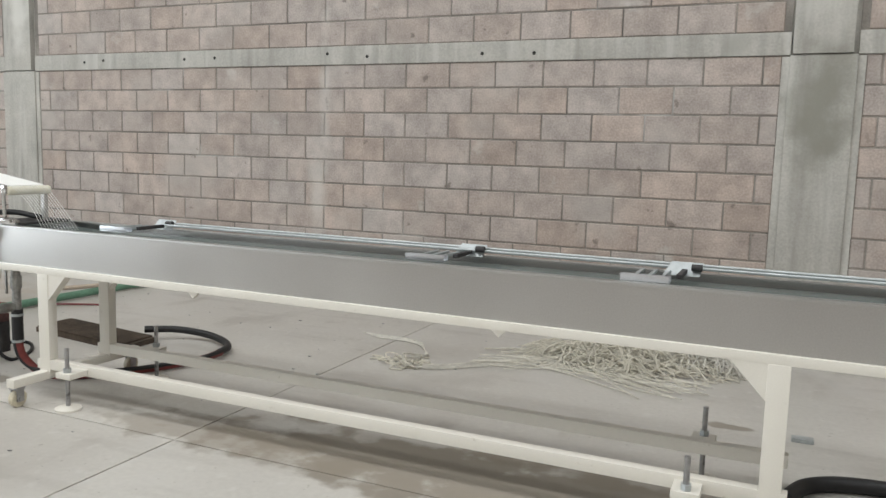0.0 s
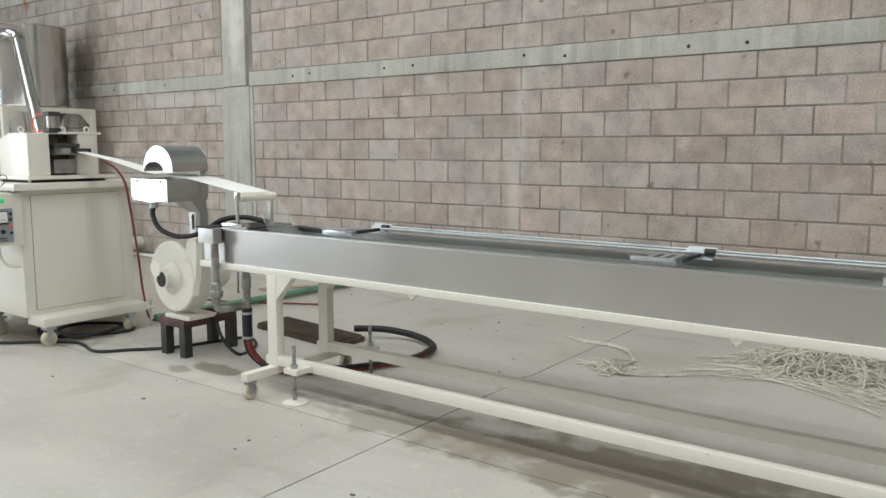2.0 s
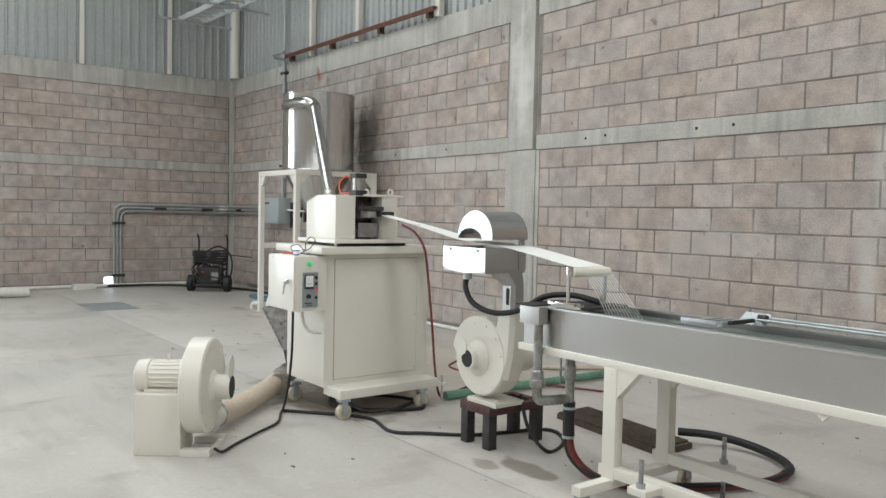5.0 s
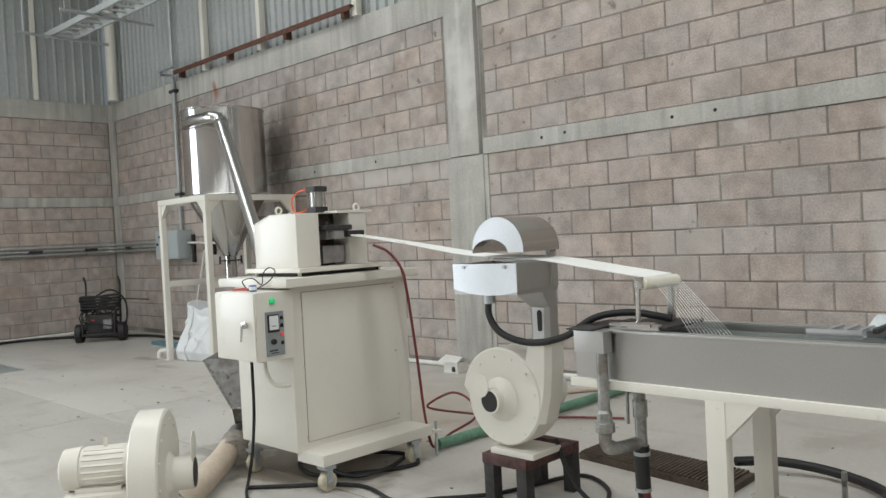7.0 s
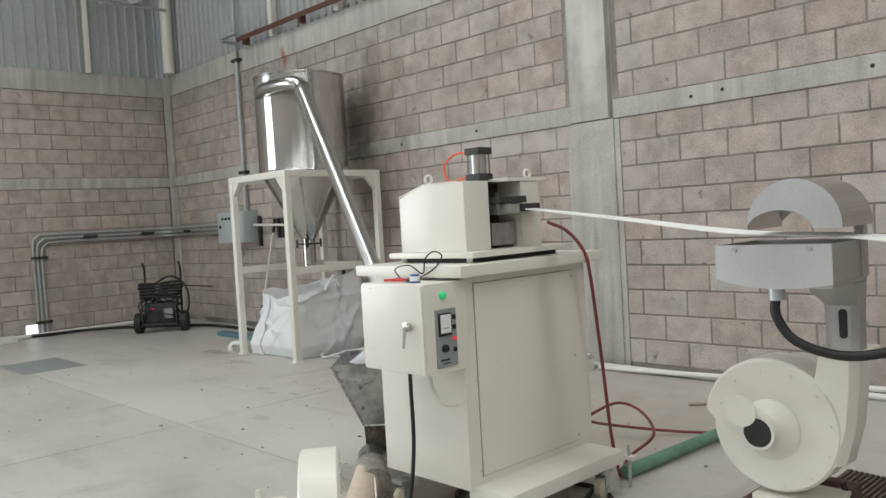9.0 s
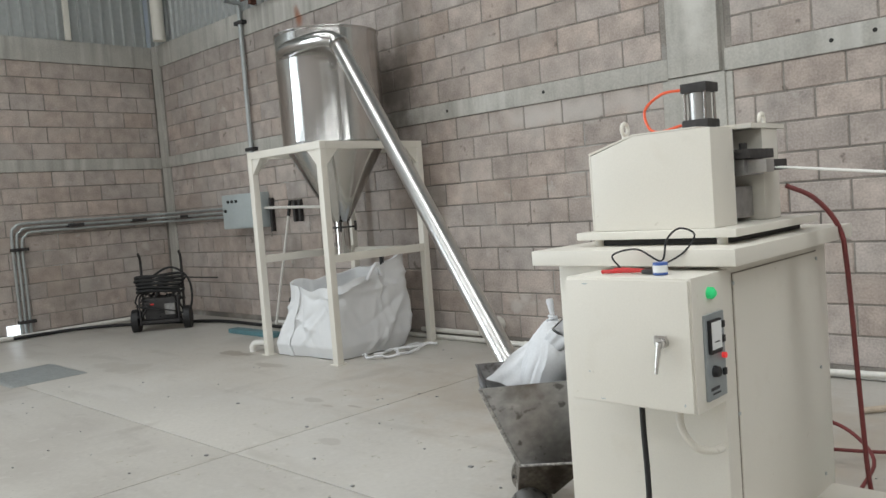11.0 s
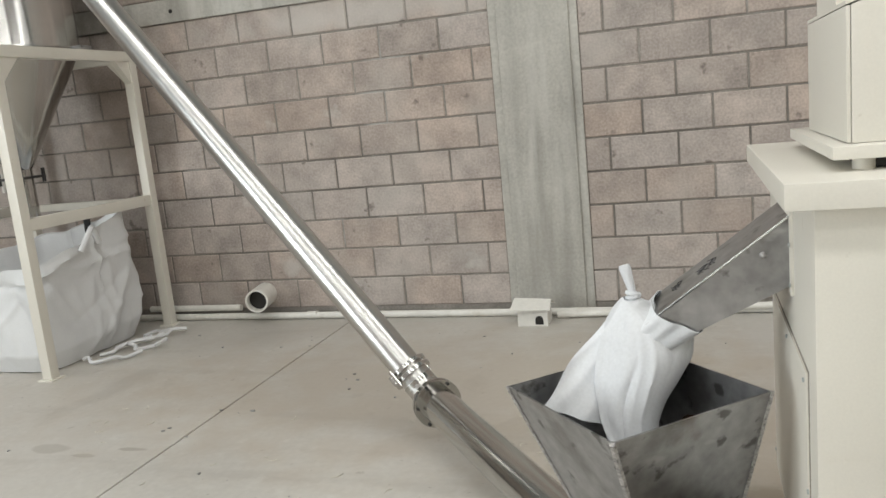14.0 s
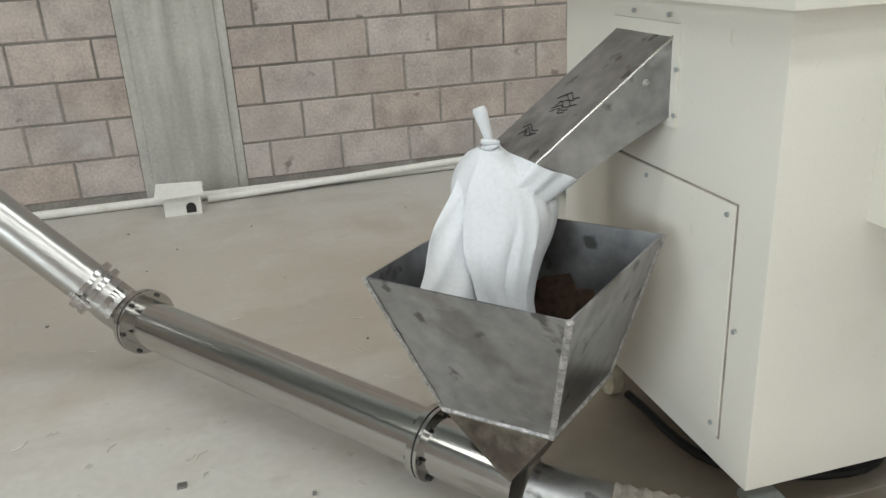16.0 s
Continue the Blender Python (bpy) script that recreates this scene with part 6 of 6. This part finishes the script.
# ---- steelwork above the wall ----
solo("steel_post", cyl(B(), (-15.12, 6.08, BLOCK_TOP), (-15.12, 6.08, ROOF_Z), 0.085, n=20), cream_mat, "pale round steel post standing on the wall corner", "post")
for x in (-10.92, -9.05, -4.5, 0.0, -12.3):
    solo("cladding_rail", box(B(), x - 0.04, x + 0.04, 6.12, 6.2, BLOCK_TOP + 0.002, ROOF_Z, 0.004), cream_mat, "pale upright rail carrying the sheeting", "rail", "cladding rails")
for y in (2.0, 3.6, 5.05):
    solo("cladding_rail", box(B(), END_X + 0.03, END_X + 0.07, y - 0.035, y + 0.035, BLOCK_TOP + 0.002, ROOF_Z, 0.004), cream_mat, "pale upright rail carrying the sheeting", "rail", "cladding rails")
bm = B()
box(bm, -13.05, -9.05, 6.06, 6.15, BLOCK_TOP + 0.1, BLOCK_TOP + 0.115)
box(bm, -13.05, -9.05, 6.06, 6.072, BLOCK_TOP + 0.055, BLOCK_TOP + 0.1)
solo("rusty_channel", bm, rust_mat, "long rusty steel angle along the top of the wall", "steel angle")
for x in (-12.9, -11.6, -10.3, -9.2):
    solo("angle_bracket", box(B(), x - 0.03, x + 0.03, 6.08, 6.16, BLOCK_TOP + 0.001, BLOCK_TOP + 0.1, 0.003), rust_mat, "rusty bracket under the steel angle", "bracket", "brackets on the wall head")
solo("wall_lamp_arm", box(box(B(), -13.2, -12.8, 5.9, 5.96, 3.84, 3.87), -13.22, -13.18, 5.93, 6.15, 3.8, 3.83), galv_mat, "small pale lamp arm on the conduit", "lamp arm")
tray = thing("cable_tray", -12.3, 4.92, 4.3, "pale steel ladder cable tray hanging below the roof", "cable tray")
TA, TB = Vector((-14.0, 4.86, 4.36)), Vector((-10.6, 4.98, 4.36))
td = (TB - TA).normalized()
tn = Vector((-td.y, td.x, 0)).normalized()
for s in (-0.17, 0.17):
    part("side_rail", box(B(), 0, (TB - TA).length, -0.015, 0.015, -0.04, 0.04, 0.002, Matrix.Translation(TA + tn * s) @ td.to_track_quat("X", "Z").to_matrix().to_4x4()), sheet_mat, tray)
for k in range(15):
    p = TA.lerp(TB, (k + 0.5) / 15)
    part("rung", cyl(B(), p - tn * 0.155, p + tn * 0.155, 0.018, n=8), sheet_mat, tray)
for f in (0.065, 0.455, 0.9):
    p = TA.lerp(TB, f)
    part("support_strut", sweep(B(), [p - tn * 0.61 - Vector((0, 0, 0.06)), p + tn * 0.61 - Vector((0, 0, 0.06))], 0.022, n=4, k=1), galv_mat, tray)
    for s in (-0.55, 0.55):
        part("hanger", cyl(B(), p + tn * s - Vector((0, 0, 0.06)), Vector((p.x + tn.x * s, p.y + tn.y * s, ROOF_Z)), 0.007, n=8), galv_mat, tray)

# ---- waste strand heap under the trough ----
heap = thing("waste_strands", -1.2, 5.4, 0, "tangled heap of pale waste plastic strands on the floor", "plastic waste")
rh = random.Random(21)


def tangle(bm, count, cx, cy, sx, sy, height, turns, thin=0.0026, thick=0.0046):
    """Strands that wander mostly lengthways, turn back at the heap's edge and lie over one another."""
    for _ in range(count):
        x, y = rh.gauss(cx, sx), rh.gauss(cy, sy)
        a = rh.choice((0, math.pi)) + rh.gauss(0, 0.6)
        pts = []
        for k in range(turns):
            e = ((x - cx) / (2.3 * sx)) ** 2 + ((y - cy) / (2.1 * sy)) ** 2
            if e > rh.uniform(0.6, 1.3):
                a = math.atan2(cy - y, cx - x) + rh.gauss(0, 0.9)
            a += rh.gauss(0, 0.38)
            x, y = x + 0.085 * math.cos(a), y + 0.075 * math.sin(a)
            pts.append((x, y, 0.008 + height * max(0, 1 - e) * rh.random() ** 0.7))
        sweep(bm, pts, rh.uniform(thin, thick), n=5, k=4)
    return bm


tagged(part("heap", tangle(B(), 120, -1.12, 5.5, 0.29, 0.17, 0.16, 15), rope_mat, heap), kind="stuff")
tagged(part("bundle", tangle(B(), 60, -0.62, 5.6, 0.1, 0.08, 0.2, 10), rope_mat, heap, "tight tangled bundle"), kind="stuff")
bm = B()
for _ in range(34):
    o, q = rh.uniform(-0.2, 0.2), rh.uniform(-0.2, 0.2)
    x0, x1 = -2.05 + rh.uniform(0, 0.5), -0.5 - rh.uniform(0, 0.5)
    pts = [(x0 + (x1 - x0) * k / 5, 5.2 + o + q * k / 5 + 0.14 * math.sin(k * 0.9 + 3 * q) + rh.uniform(-0.04, 0.04), 0.008 + 0.02 * rh.random()) for k in range(6)]
    sweep(bm, pts, rh.uniform(0.0026, 0.0042), n=5, k=4)
tagged(part("loose_ends", bm, rope_mat, heap), kind="stuff")
bm = B()
for k in range(6):
    o = 0.034 * k + rh.uniform(-0.02, 0.02)
    sweep(bm, [(-1.6, 5.15 + o, 0.01), (-1.85, 4.98 + o, 0.01), (-2.1, 4.75 + o * 0.7, 0.012), (-2.3, 4.68 + o * 0.4, 0.02), (-2.36, 4.75, 0.03 + o * 0.3), (-2.3, 4.9 + o * 0.5, 0.02), (-2.38, 5.12, 0.012), (-2.55, 5.28 + o * 0.4, 0.01), (-2.85 - 0.03 * k, 5.3 + o * 0.5, 0.008)], 0.0042, n=5, k=4)
tagged(part("trailing_tail", bm, rope_mat, heap), kind="stuff")
tagged(part("knotted_tail", tangle(B(), 12, -2.36, 4.76, 0.05, 0.04, 0.08, 7, 0.004, 0.006), rope_mat, heap), kind="stuff")

# ---- odds and ends by the trough's far end ----
solo("floor_hose", sweep(B(), [(-0.1, 3.62, 0.035), (-0.02, 3.8, 0.035), (0.15, 3.9, 0.035), (0.4, 3.9, 0.035), (0.7, 3.7, 0.035)], 0.033, n=12), black_mat, "black rubber hose coiled on the floor", "hose")
lean = thing("leaning_batten", 0.4, 4.0, 0, "white painted batten leaning beside the trough", "batten")
part("batten", sweep(B(), [(0.52, 3.9, 0.02), (0.36, 4.15, 0.55)], 0.028, n=4, k=1), pvc_mat, lean)
solo("metal_scrap", box(B(), -0.08, 0.02, 4.44, 4.5, 0, 0.02, 0.006), galv_mat, "small metal scrap on the floor", "scrap")
bm = B()
rd = random.Random(4)
for _ in range(150):
    x, y = rd.uniform(-12, -2), rd.uniform(2.2, 5.9)
    s = rd.uniform(0.003, 0.011)
    box(bm, x, x + s * rd.uniform(0.6, 2), y, y + s, 0.0005, 0.0005 + s * 0.5)
for x, y in ((-9.0, 2.95), (-8.4, 3.25), (-7.9, 3.1), (-8.95, 3.6), (-8.1, 2.7), (-9.9, 3.7), (-7.6, 3.6), (-5.1, 2.3), (-4.2, 2.7)):
    box(bm, x, x + rd.uniform(0.015, 0.03), y, y + rd.uniform(0.012, 0.02), 0.0005, 0.008, 0.002)
solo("floor_debris", bm, plate_mat, "scattered dark crumbs and chips on the floor", "debris", kind="stuff", smooth=0)
bm = B()
for _ in range(60):
    x, y, a = rd.uniform(-9.5, -6.9), rd.uniform(2.6, 4.6), rd.uniform(0, 6.28)
    q = rd.uniform(0.01, 0.028)
    sweep(bm, [(x + q * k * math.cos(a + 0.5 * k), y + q * k * math.sin(a + 0.5 * k), 0.0025) for k in range(3)], 0.0016, n=4, k=2)
solo("plastic_shavings", bm, rope_mat, "pale plastic shavings scattered on the floor near the hopper", "shavings", kind="stuff", smooth=0)

# ---- blocks of the walls ----
lay_blocks(wall_a, COL1[1] + 0.045, COL2[0] - 0.045, LOW + HIGH, -0.798, 0.3857, north)
lay_blocks(wall_b, END_X + 0.24, COL1[0] - 0.045, LOW + HIGH, -7.953, 0.392, north)
lay_blocks(wall_c, COL2[1] + 0.045, COL2[1] + 2.4, LOW + HIGH, 0.3, PITCH, north)
lay_blocks(wall_end, GATE[1], WALL_Y - 0.03, LOW + HIGH, 3.065, 0.4055, west)
